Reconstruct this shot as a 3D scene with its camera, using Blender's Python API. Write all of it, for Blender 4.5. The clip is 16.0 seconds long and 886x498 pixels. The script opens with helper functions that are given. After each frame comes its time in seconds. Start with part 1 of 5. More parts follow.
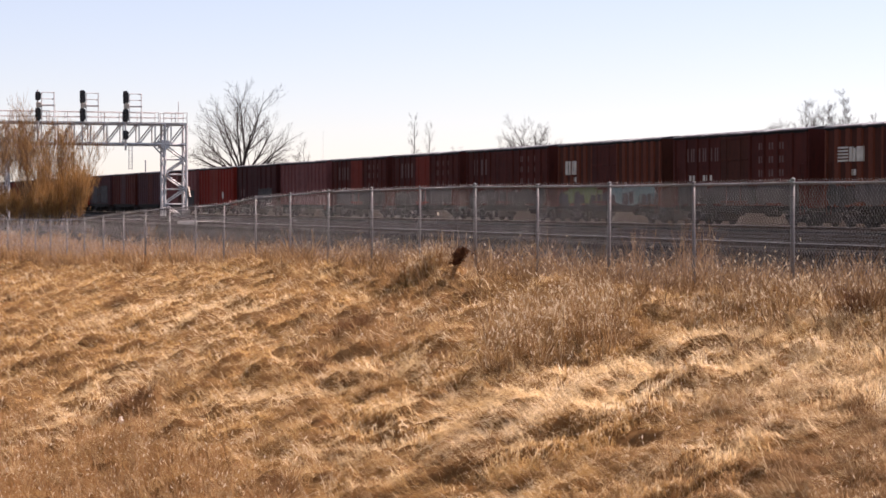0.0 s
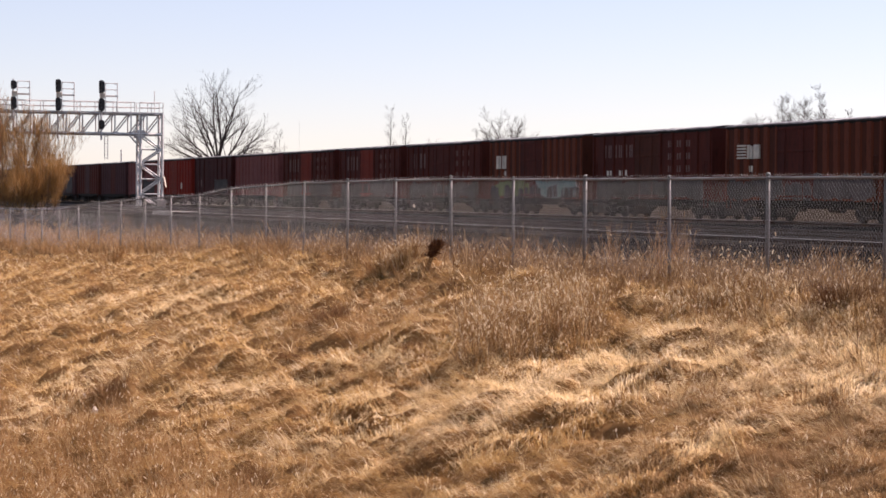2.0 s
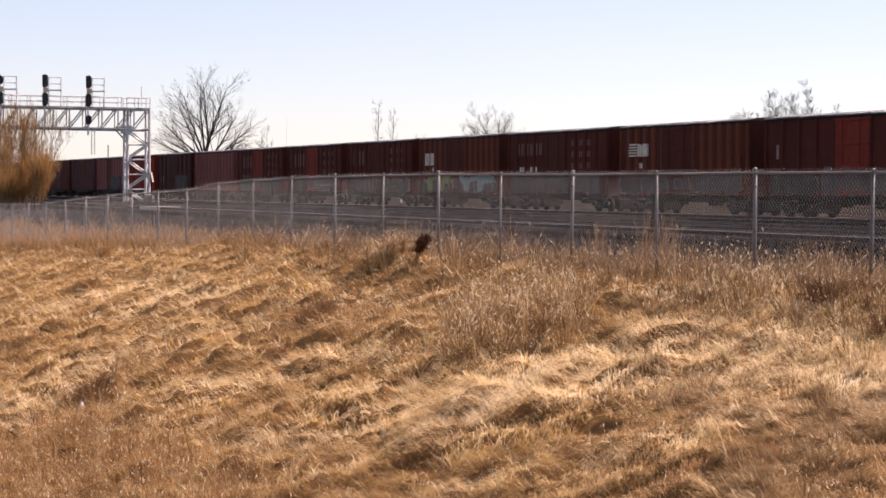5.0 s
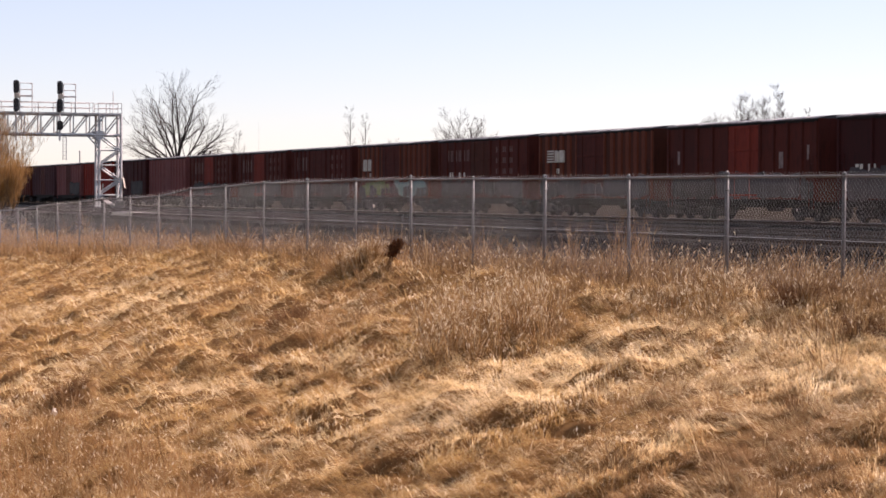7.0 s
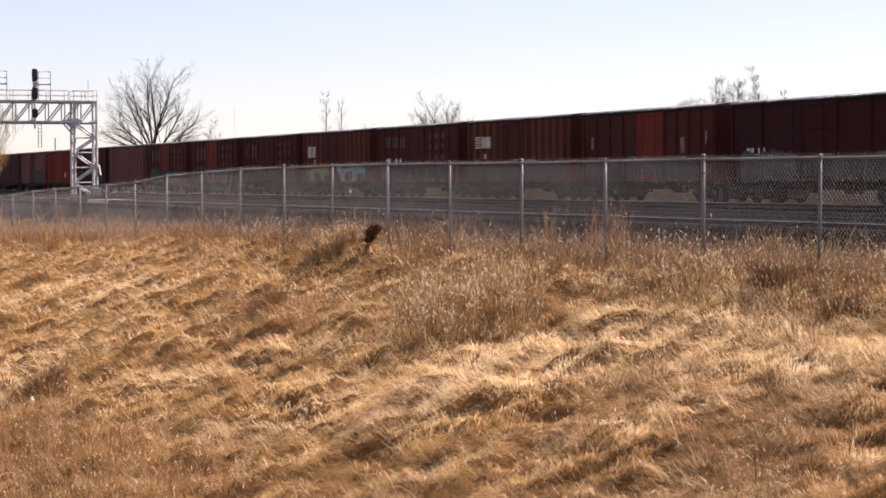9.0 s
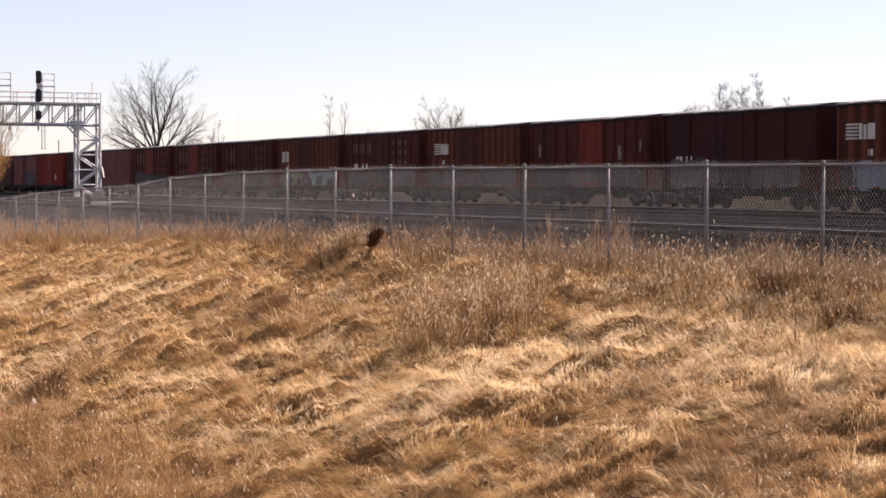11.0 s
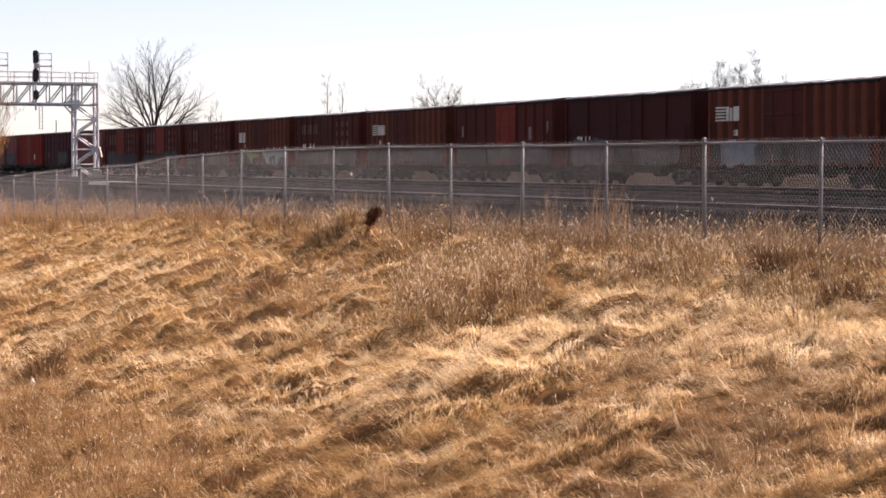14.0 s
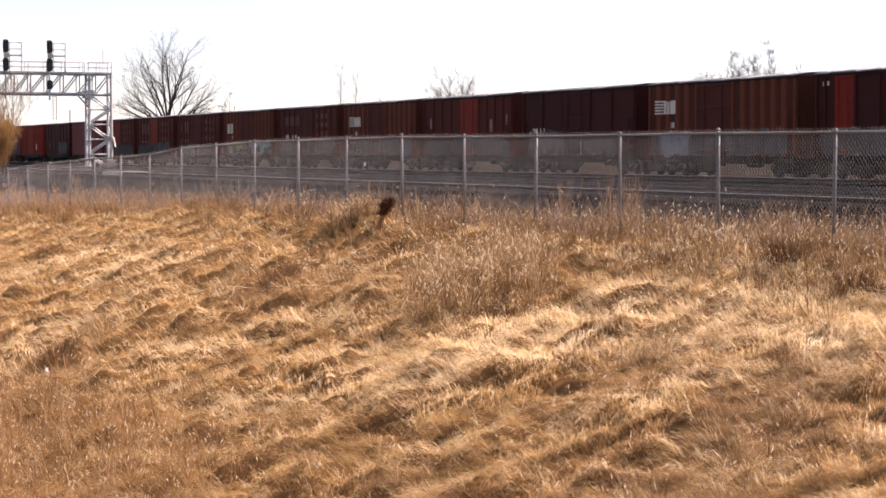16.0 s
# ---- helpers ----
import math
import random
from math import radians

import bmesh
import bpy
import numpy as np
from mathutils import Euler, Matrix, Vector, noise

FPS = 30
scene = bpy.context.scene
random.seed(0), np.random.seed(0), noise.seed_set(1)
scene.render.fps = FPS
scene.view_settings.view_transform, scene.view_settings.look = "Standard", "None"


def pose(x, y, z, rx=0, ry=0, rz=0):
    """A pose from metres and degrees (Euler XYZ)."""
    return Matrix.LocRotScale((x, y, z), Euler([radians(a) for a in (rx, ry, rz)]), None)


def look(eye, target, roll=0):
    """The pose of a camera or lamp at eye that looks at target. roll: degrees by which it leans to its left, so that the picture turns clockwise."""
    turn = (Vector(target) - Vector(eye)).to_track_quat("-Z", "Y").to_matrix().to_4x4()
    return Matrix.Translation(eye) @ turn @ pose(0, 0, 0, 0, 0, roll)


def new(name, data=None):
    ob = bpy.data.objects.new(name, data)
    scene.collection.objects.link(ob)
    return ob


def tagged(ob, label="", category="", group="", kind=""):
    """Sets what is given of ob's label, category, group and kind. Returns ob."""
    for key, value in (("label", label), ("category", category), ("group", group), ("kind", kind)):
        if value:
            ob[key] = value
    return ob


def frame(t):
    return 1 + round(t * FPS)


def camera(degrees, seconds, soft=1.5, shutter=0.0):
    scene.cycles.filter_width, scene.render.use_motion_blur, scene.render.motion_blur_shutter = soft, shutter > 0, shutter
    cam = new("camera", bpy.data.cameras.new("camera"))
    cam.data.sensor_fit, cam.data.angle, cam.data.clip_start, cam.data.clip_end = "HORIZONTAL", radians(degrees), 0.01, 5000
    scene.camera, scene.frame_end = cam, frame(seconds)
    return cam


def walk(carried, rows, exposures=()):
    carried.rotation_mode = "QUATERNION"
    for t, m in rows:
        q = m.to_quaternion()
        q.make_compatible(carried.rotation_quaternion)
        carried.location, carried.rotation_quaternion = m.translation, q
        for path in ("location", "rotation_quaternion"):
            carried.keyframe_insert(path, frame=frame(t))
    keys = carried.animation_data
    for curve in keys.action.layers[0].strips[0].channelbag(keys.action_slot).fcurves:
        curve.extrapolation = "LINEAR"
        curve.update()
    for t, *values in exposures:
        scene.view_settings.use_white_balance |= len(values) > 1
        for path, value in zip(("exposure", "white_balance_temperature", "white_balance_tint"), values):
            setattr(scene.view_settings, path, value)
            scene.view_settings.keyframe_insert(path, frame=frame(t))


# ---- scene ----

from functools import lru_cache

# ------------------------------------------------------------------ camera
EYE = (0.0, 0.0, 1.6)
PATH = [
    (0.0, 88.742, 0.000, 0.000), (0.5, 88.835, -0.071, -0.168), (1.0, 88.709, -0.175, -0.304),
    (1.5, 88.511, -0.341, -0.378), (2.0, 88.527, -0.428, -0.661), (2.5, 88.522, -0.533, -0.748),
    (3.0, 88.477, -0.568, -0.786), (5.5, 88.343, -0.242, -1.213), (6.0, 88.287, -0.208, -1.614),
    (6.5, 88.408, -0.297, -1.780), (7.0, 88.529, -0.235, -1.765), (7.5, 88.511, -0.353, -2.366),
    (8.0, 88.427, -0.124, -2.786), (8.5, 88.222, 0.018, -2.972), (9.0, 88.110, 0.228, -2.407),
    (11.5, 88.249, -0.161, -2.338), (12.0, 88.243, -0.121, -2.369), (12.5, 88.118, 0.065, -2.458),
    (13.0, 88.139, 0.123, -2.415), (13.5, 88.031, 0.103, -2.412), (14.0, 87.643, 0.062, -2.379),
    (14.5, 87.475, -0.091, -2.338), (15.0, 87.318, -0.096, -2.320), (15.5, 87.207, 0.008, -2.146),
    (16.0, 87.374, 0.017, -2.011),
]
cam = camera(24.0, 16.0, soft=1.65)
walk(cam, [(t, pose(*EYE, rx, ry, rz)) for t, rx, ry, rz in PATH],
     exposures=[(t, e + 0.9, 6700, 35) for t, e in ((0.0, -0.01), (0.8, -0.06), (3.0, -0.06), (5.5, -0.01), (9.0, 0.0), (13.0, 0.05), (14.0, 0.12), (15.0, 0.25), (16.0, 0.25))])

# ------------------------------------------------------------------ light
SUN_AZ, SUN_EL = 53.0, 47.0          # degrees, clockwise from +y; height
world = bpy.data.worlds.new("world")
scene.world = world
world.use_nodes = True
wn = world.node_tree.nodes
sky = wn.new("ShaderNodeTexSky")
sky.sky_type = "NISHITA"
sky.sun_disc = False
sky.sun_elevation, sky.sun_rotation = radians(SUN_EL), radians(SUN_AZ)
sky.air_density, sky.dust_density, sky.ozone_density = 0.85, 0.2, 0.9
wn["Background"].inputs["Strength"].default_value = 0.075
veil = wn.new("ShaderNodeMix")                    # thin high haze evens the sky
veil.data_type = "RGBA"
veil.inputs["Factor"].default_value = 0.3
veil.inputs[7].default_value = (4.72, 6.2, 5.95, 1)
world.node_tree.links.new(sky.outputs[0], veil.inputs[6])
world.node_tree.links.new(veil.outputs[2], wn["Background"].inputs["Color"])
sun = new("sun", bpy.data.lights.new("sun", "SUN"))
sun.data.energy, sun.data.angle, sun.data.color = 5.0, radians(0.6), (1.0, 0.93, 0.82)
sa, se = radians(SUN_AZ), radians(SUN_EL)
sun.matrix_world = look((math.sin(sa) * math.cos(se) * 60, math.cos(sa) * math.cos(se) * 60, math.sin(se) * 60), (0, 0, 0))


# ------------------------------------------------------------------ materials
def node(nt, kind, **kw):
    n = nt.nodes.new("ShaderNode" + kind)
    for k, v in kw.items():
        n.inputs[k.replace("_", " ")].default_value = v
    return n


def noise_mix(nt, coords, scale, stretch, a, b, lo=0.35, hi=0.65, detail=5):
    """Colour that varies between a and b (each a colour or a socket)."""
    mp = node(nt, "Mapping", Scale=stretch)
    nt.links.new(coords, mp.inputs["Vector"])
    nz = node(nt, "TexNoise", Scale=scale, Detail=detail, Roughness=0.6)
    nt.links.new(mp.outputs[0], nz.inputs["Vector"])
    mr = node(nt, "MapRange")
    mr.inputs["From Min"].default_value, mr.inputs["From Max"].default_value = lo, hi
    nt.links.new(nz.outputs["Fac"], mr.inputs["Value"])
    mx = nt.nodes.new("ShaderNodeMix")
    mx.data_type = "RGBA"
    nt.links.new(mr.outputs[0], mx.inputs["Factor"])
    for idx, v in ((6, a), (7, b)):
        if isinstance(v, tuple):
            mx.inputs[idx].default_value = (*v, 1)
        else:
            nt.links.new(v, mx.inputs[idx])
    return mx.outputs[2], nz.outputs["Fac"]


def surface(name, base, worn, rough=0.7, metal=0.0, scale=3.0, stretch=(1, 1, 1), fine=40.0, bump=0.3, dist=0.01, grime=None, lo=0.4, hi=0.7, gloss=0.5):
    """Painted, weathered or mineral surface: broad variation, fine grain, relief."""
    m = bpy.data.materials.new(name)
    m.use_nodes = True
    nt = m.node_tree
    bs = nt.nodes["Principled BSDF"]
    co = nt.nodes.new("ShaderNodeTexCoord").outputs["Object"]
    col, fac = noise_mix(nt, co, scale, stretch, base, worn, lo, hi)
    g = grime or tuple(c * 0.6 for c in base)
    col2, fac2 = noise_mix(nt, co, fine, stretch, col, g, 0.5, 0.85)
    nt.links.new(col2, bs.inputs["Base Color"])
    bs.inputs["Roughness"].default_value, bs.inputs["Metallic"].default_value = rough, metal
    bs.inputs["Specular IOR Level"].default_value = gloss
    bp = node(nt, "Bump", Strength=bump, Distance=dist)
    nt.links.new(fac2, bp.inputs["Height"])
    nt.links.new(bp.outputs[0], bs.inputs["Normal"])
    return m


def foliage(name, ramp, translucent=0.35, rough=0.6, patch=None):
    """Thin blades, leaves or twigs: tint by island, light passing through."""
    m = bpy.data.materials.new(name)
    m.use_nodes = True
    nt = m.node_tree
    bs = nt.nodes["Principled BSDF"]
    geo = nt.nodes.new("ShaderNodeNewGeometry")
    cr = nt.nodes.new("ShaderNodeValToRGB")
    el = cr.color_ramp.elements
    while len(el) < len(ramp):
        el.new(0.5)
    for e, (p, c) in zip(el, ramp):
        e.position, e.color = p, (*c, 1)
    nt.links.new(geo.outputs["Random Per Island"], cr.inputs[0])
    out = cr.outputs[0]
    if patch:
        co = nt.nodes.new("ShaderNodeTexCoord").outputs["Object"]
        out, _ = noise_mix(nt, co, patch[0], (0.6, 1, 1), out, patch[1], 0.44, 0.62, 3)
    nt.links.new(out, bs.inputs["Base Color"])
    bs.inputs["Roughness"].default_value = rough
    bs.inputs["Specular IOR Level"].default_value = 0.03
    tr = nt.nodes.new("ShaderNodeBsdfTranslucent")
    nt.links.new(out, tr.inputs["Color"])
    mx = node(nt, "MixShader", Fac=translucent)
    nt.links.new(bs.outputs[0], mx.inputs[1])
    nt.links.new(tr.outputs[0], mx.inputs[2])
    nt.links.new(mx.outputs[0], nt.nodes["Material Output"].inputs["Surface"])
    return m


SOIL = surface("straw_soil", (0.24, 0.13, 0.052), (0.16, 0.085, 0.036), 0.95, 0, 1.2, (1, 1, 1), 22, 0.8, 0.03, (0.09, 0.052, 0.025), gloss=0.0)
# darker than bare stone: the shade between the stones is in the colour
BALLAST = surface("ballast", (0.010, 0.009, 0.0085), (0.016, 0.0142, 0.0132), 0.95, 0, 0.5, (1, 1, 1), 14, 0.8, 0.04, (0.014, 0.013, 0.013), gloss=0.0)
VERGE = surface("gravel_verge", (0.020, 0.017, 0.0135), (0.038, 0.031, 0.024), 0.95, 0, 0.15, (1, 1, 1), 6, 0.5, 0.03, gloss=0.0)
CINDER = surface("cinder_soil", (0.060, 0.046, 0.034), (0.035, 0.028, 0.023), 0.95, 0, 0.5, (1, 1, 1), 10, 0.6, 0.03, (0.10, 0.072, 0.045), gloss=0.0)
GRAVEL = surface("pale_gravel", (0.33, 0.31, 0.28), (0.23, 0.21, 0.19), 0.95, 0, 0.6, (1, 1, 1), 18, 0.5, 0.02, gloss=0.0)
RUST = surface("rusty_rail", (0.040, 0.026, 0.020), (0.060, 0.036, 0.026), 0.9, 0, 2, (1, 1, 1), 30, 0.1, 0.002, gloss=0.1)
RAIL = surface("rail_steel", (0.62, 0.57, 0.51), (0.48, 0.43, 0.38), 0.28, 0.9, 2, (1, 1, 1), 30, 0.1, 0.002)
WORN = surface("worn_rail", (0.075, 0.065, 0.056), (0.045, 0.038, 0.032), 0.5, 0.2, 2, (1, 1, 1), 30, 0.1, 0.002, gloss=0.3)
TIE = surface("tie_wood", (0.030, 0.024, 0.020), (0.055, 0.046, 0.040), 0.9, 0, 3, (1, 1, 1), 25, 0.4, 0.01)
GALV = surface("galvanised_steel", (0.115, 0.108, 0.103), (0.065, 0.058, 0.053), 0.45, 0.0, 3, (1, 1, 1), 40, 0.1, 0.001)
WIRE = surface("galvanised_wire", (0.23, 0.223, 0.21), (0.137, 0.132, 0.124), 0.38, 0.6, 2, (1, 1, 1), 30, 0.0, 0.001)
GANTRY = surface("gantry_steel", (0.64, 0.62, 0.59), (0.40, 0.375, 0.35), 0.6, 0.0, 1.2, (1, 1, 1), 12, 0.1, 0.003)
BLACK = surface("signal_black", (0.022, 0.019, 0.019), (0.05, 0.045, 0.043), 0.6, 0, 4, (1, 1, 1), 30, 0.1, 0.002)
WHITEP = surface("white_paint", (0.64, 0.555, 0.44), (0.44, 0.37, 0.29), 0.6, 0, 3, (1, 1, 1), 20, 0.1, 0.002)
BEIGEP = surface("faded_lettering", (0.15, 0.075, 0.058), (0.085, 0.034, 0.027), 0.7, 0, 4, (1, 1, 1), 20, 0.1, 0.002)
LABEL = surface("pale_stencil", (0.25, 0.16, 0.13), (0.13, 0.075, 0.06), 0.7, 0, 4, (1, 1, 1), 20, 0.1, 0.002)
UNDER = surface("underframe_black", (0.015, 0.013, 0.013), (0.03, 0.024, 0.021), 0.85, 0, 2, (1, 1, 1), 20, 0.3, 0.006)
# pale noise patches on the dark roof stand in for glints along its edge
ROOFM = surface("boxcar_roof", (0.055, 0.045, 0.043), (0.50, 0.48, 0.46), 0.5, 0.2, 0.35, (1, 1, 1), 9, 0.1, 0.004, lo=0.52, hi=0.62)
BARK = surface("bark", (0.034, 0.026, 0.021), (0.060, 0.046, 0.038), 0.95, 0, 3, (1, 1, 0.3), 20, 0.6, 0.02)
TWIG = surface("twig_bark", (0.055, 0.041, 0.033), (0.085, 0.064, 0.051), 0.95, 0, 2, (1, 1, 1), 20, 0.2, 0.01)
FARWOOD = surface("far_wood", (0.13, 0.10, 0.085), (0.19, 0.15, 0.12), 1.0, 0, 0.2, (1, 1, 0.3), 1.5, 0.3, 0.3)

def paint(name, base, worn, grime):
    """Weathered boxcar paint with streaks running down."""
    base, worn, grime = ((c[0], c[1], c[2] * 0.75) for c in (base, worn, grime))
    return surface(name, base, worn, 0.75, 0, 0.5, (1, 1, 0.25), 6, 0.15, 0.006, grime, gloss=0.15)


PAINT = {
    "oxide": paint("oxide_red_paint", (0.0925, 0.0158, 0.0111), (0.0555, 0.0111, 0.0093), (0.0324, 0.0074, 0.0065)),
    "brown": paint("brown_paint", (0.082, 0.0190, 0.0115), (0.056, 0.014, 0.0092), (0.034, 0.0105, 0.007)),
    "maroon": paint("maroon_paint", (0.0536, 0.0074, 0.0074), (0.0370, 0.0065, 0.0065), (0.0204, 0.0046, 0.0046)),
    # the brown again, made lighter so that the outside posts look lit
    "post": paint("lit_brown_paint", (0.150, 0.037, 0.022), (0.112, 0.027, 0.017), (0.065, 0.018, 0.012)),
    # grime plus the shade of the gaps between cars, put into one near-black
    "end": paint("grimy_shaded_end_paint", (0.009, 0.0055, 0.005), (0.016, 0.007, 0.006), (0.006, 0.004, 0.004)),
    "red": paint("bright_red_paint", (0.2201, 0.0181, 0.0103), (0.1554, 0.0143, 0.0084), (0.1110, 0.0130, 0.0093)),
    "faded": paint("faded_pink_paint", (0.205, 0.068, 0.078), (0.150, 0.046, 0.054), (0.095, 0.028, 0.032)),
    "rust": paint("rusty_red_paint", (0.22, 0.028, 0.018), (0.155, 0.022, 0.0155), (0.08, 0.015, 0.0115)),
    "grey": paint("dark_purple_paint", (0.082, 0.030, 0.040), (0.055, 0.021, 0.028), (0.032, 0.014, 0.018)),
}
SPRAY = {
    "teal": surface("teal_spray", (0.12, 0.19, 0.185), (0.20, 0.25, 0.24), 0.8, 0, 1.2, (1, 1, 1), 7, 0.0, 0.001, gloss=0.1),
    "green": surface("green_spray", (0.12, 0.15, 0.05), (0.16, 0.17, 0.085), 0.8, 0, 1.2, (1, 1, 1), 7, 0.0, 0.001, gloss=0.1),
    "lilac": surface("lilac_spray", (0.070, 0.056, 0.055), (0.105, 0.088, 0.082), 0.8, 0, 1.2, (1, 1, 1), 7, 0.0, 0.001, gloss=0.1),
    "silver": surface("silver_spray", (0.085, 0.072, 0.066), (0.046, 0.038, 0.036), 0.8, 0, 1.2, (1, 1, 1), 7, 0.0, 0.001, gloss=0.1),
    "pale": surface("pale_blue_spray", (0.15, 0.16, 0.175), (0.22, 0.225, 0.23), 0.8, 0, 1.2, (1, 1, 1), 7, 0.0, 0.001, gloss=0.1),
    "grey": surface("grey_spray", (0.045, 0.038, 0.034), (0.072, 0.062, 0.055), 0.8, 0, 1.2, (1, 1, 1), 7, 0.0, 0.001, gloss=0.1),
}
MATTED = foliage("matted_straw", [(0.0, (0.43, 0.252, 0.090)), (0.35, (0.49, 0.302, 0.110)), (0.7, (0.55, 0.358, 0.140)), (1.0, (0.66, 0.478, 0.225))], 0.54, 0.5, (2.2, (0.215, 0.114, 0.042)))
BROWN = foliage("brown_dead_grass", [(0.0, (0.19, 0.105, 0.045)), (0.5, (0.33, 0.19, 0.083)), (1.0, (0.50, 0.332, 0.165))], 0.5, 0.6)
LITTER = foliage("grass_litter", [(0.0, (0.20, 0.105, 0.032)), (1.0, (0.46, 0.28, 0.10))], 0.2, 0.7)
STALK = foliage("dry_stalks", [(0.0, (0.16, 0.088, 0.036)), (0.4, (0.33, 0.20, 0.088)), (0.8, (0.47, 0.31, 0.155)), (1.0, (0.70, 0.52, 0.31))], 0.25, 0.5, (4.5, (0.10, 0.052, 0.024)))
PALE = foliage("bleached_straw", [(0.0, (0.62, 0.44, 0.21)), (0.4, (0.82, 0.65, 0.38)), (1.0, (0.94, 0.82, 0.60))], 0.52, 0.45, (1.4, (0.78, 0.60, 0.33)))
SEED = foliage("seed_heads", [(0.0, (0.64, 0.48, 0.28)), (1.0, (0.95, 0.85, 0.64))], 0.35, 0.5)
WEED = foliage("russet_weeds", [(0.0, (0.22, 0.11, 0.04)), (0.5, (0.40, 0.225, 0.09)), (1.0, (0.65, 0.46, 0.25))], 0.25, 0.6)
STANDING = foliage("upright_stalks", [(0.0, (0.18, 0.095, 0.040)), (0.4, (0.42, 0.25, 0.105)), (0.8, (0.66, 0.45, 0.21)), (1.0, (0.92, 0.77, 0.52))], 0.3, 0.55, (4.5, (0.17, 0.085, 0.034)))
DARKSHRUB = foliage("dark_shrub_leaves", [(0.0, (0.055, 0.022, 0.012)), (1.0, (0.15, 0.068, 0.030))], 0.15, 0.7)
DARKWEED = foliage("dark_dead_weeds", [(0.0, (0.12, 0.060, 0.028)), (1.0, (0.30, 0.17, 0.08))], 0.3, 0.7)
WILLOWTWIG = surface("willow_twigs", (0.22, 0.125, 0.055), (0.13, 0.078, 0.042), 0.85, 0, 2, (1, 1, 1), 20, 0.2, 0.01)
GOLDLEAF = foliage("golden_willow_shoots", [(0.0, (0.21, 0.105, 0.035)), (0.5, (0.35, 0.185, 0.058)), (1.0, (0.52, 0.33, 0.15))], 0.4, 0.6)
GREYSHOOT = foliage("pale_willow_shoots", [(0.0, (0.20, 0.14, 0.09)), (1.0, (0.38, 0.28, 0.19))], 0.25, 0.7)


# ------------------------------------------------------------------ helpers of this scene
def mesh_of(name, bm, material, smooth=False):
    me = bpy.data.meshes.new(name)
    bm.to_mesh(me)
    bm.free()
    me.materials.append(material)
    if smooth:
        me.polygons.foreach_set("use_smooth", [True] * len(me.polygons))
    return me


def put(name, me, parent=None, label="", m=None, material=None):
    """One object on the mesh me, a part when it has a parent."""
    ob = new(name, me)
    ob.parent = parent
    if m is not None:
        ob.matrix_basis = m
    if material is not None:
        ob.material_slots[0].link = "OBJECT"
        ob.material_slots[0].material = material
    return tagged(ob, label)


def part(name, bm, material, parent, label="", m=None, smooth=False):
    return put(name, mesh_of(name, bm, material, smooth), parent, label, m)


def box(bm, x0, x1, y0, y1, z0, z1, bevel=0.0):
    r = bmesh.ops.create_cube(bm, size=1.0, matrix=Matrix.Translation(((x0 + x1) / 2, (y0 + y1) / 2, (z0 + z1) / 2)) @ Matrix.Diagonal((x1 - x0, y1 - y0, z1 - z0, 1)))
    if bevel:
        es = list({e for v in r["verts"] for e in v.link_edges})
        bmesh.ops.bevel(bm, geom=es, offset=bevel, segments=1, affect="EDGES")
    return bm


def rod(bm, a, b, r0, r1=None, n=6):
    a, b = Vector(a), Vector(b)
    m = Matrix.Translation((a + b) / 2) @ (b - a).to_track_quat("Z", "Y").to_matrix().to_4x4()
    bmesh.ops.create_cone(bm, cap_ends=True, segments=n, radius1=r0, radius2=r0 if r1 is None else r1, depth=(b - a).length, matrix=m)
    return bm


def mesh_arrays(name, verts, quads, tris, material):
    """A mesh from numpy arrays of corners, four-sided and three-sided faces."""
    me = bpy.data.meshes.new(name)
    nq, nt_ = len(quads), len(tris)
    me.vertices.add(len(verts))
    me.vertices.foreach_set("co", np.asarray(verts, dtype=np.float32).ravel())
    me.loops.add(nq * 4 + nt_ * 3)
    me.loops.foreach_set("vertex_index", np.concatenate([np.asarray(quads, dtype=np.int32).ravel(), np.asarray(tris, dtype=np.int32).ravel()]))
    me.polygons.add(nq + nt_)
    me.polygons.foreach_set("loop_start", np.concatenate([np.arange(nq) * 4, nq * 4 + np.arange(nt_) * 3]).astype(np.int32))
    me.update(calc_edges=True)
    me.validate()
    me.materials.append(material)
    return me


def tubes(a, b, r0, r1, n=3):
    """Corners and faces of many thin open tubes from a to b."""
    a, b = np.asarray(a, float), np.asarray(b, float)
    d = b - a
    d /= np.linalg.norm(d, axis=1)[:, None] + 1e-9
    up = np.where(np.abs(d[:, 2:3]) > 0.9, [[1.0, 0, 0]], [[0, 0, 1.0]])
    u = np.cross(d, up)
    u /= np.linalg.norm(u, axis=1)[:, None] + 1e-9
    w = np.cross(d, u)
    ring = []
    for end, r in ((a, r0), (b, r1)):
        r = np.broadcast_to(np.asarray(r, float), (len(a),))[:, None]
        for k in range(n):
            an = 2 * math.pi * k / n
            ring.append(end + r * (u * math.cos(an) + w * math.sin(an)))
    v = np.stack(ring, 1).reshape(-1, 3)
    base = (np.arange(len(a)) * 2 * n)[:, None]
    q = np.concatenate([base + np.array([[k, (k + 1) % n, n + (k + 1) % n, n + k]]) for k in range(n)])
    return v, q


# ------------------------------------------------------------------ plan
TH = radians(19.82)                       # the tracks run this far to the left of +y
AL, NO = Vector((-math.sin(TH), math.cos(TH), 0)), Vector((math.cos(TH), math.sin(TH), 0))
RAIL_Z = 0.40
TRAIN_D = 54.4                            # distance of the train's track from the camera
NEAR_TRACKS = (32.3, 36.4, 40.5)


def on_track(along, off, z=0.0):
    return AL * along + NO * off + Vector((0, 0, z))


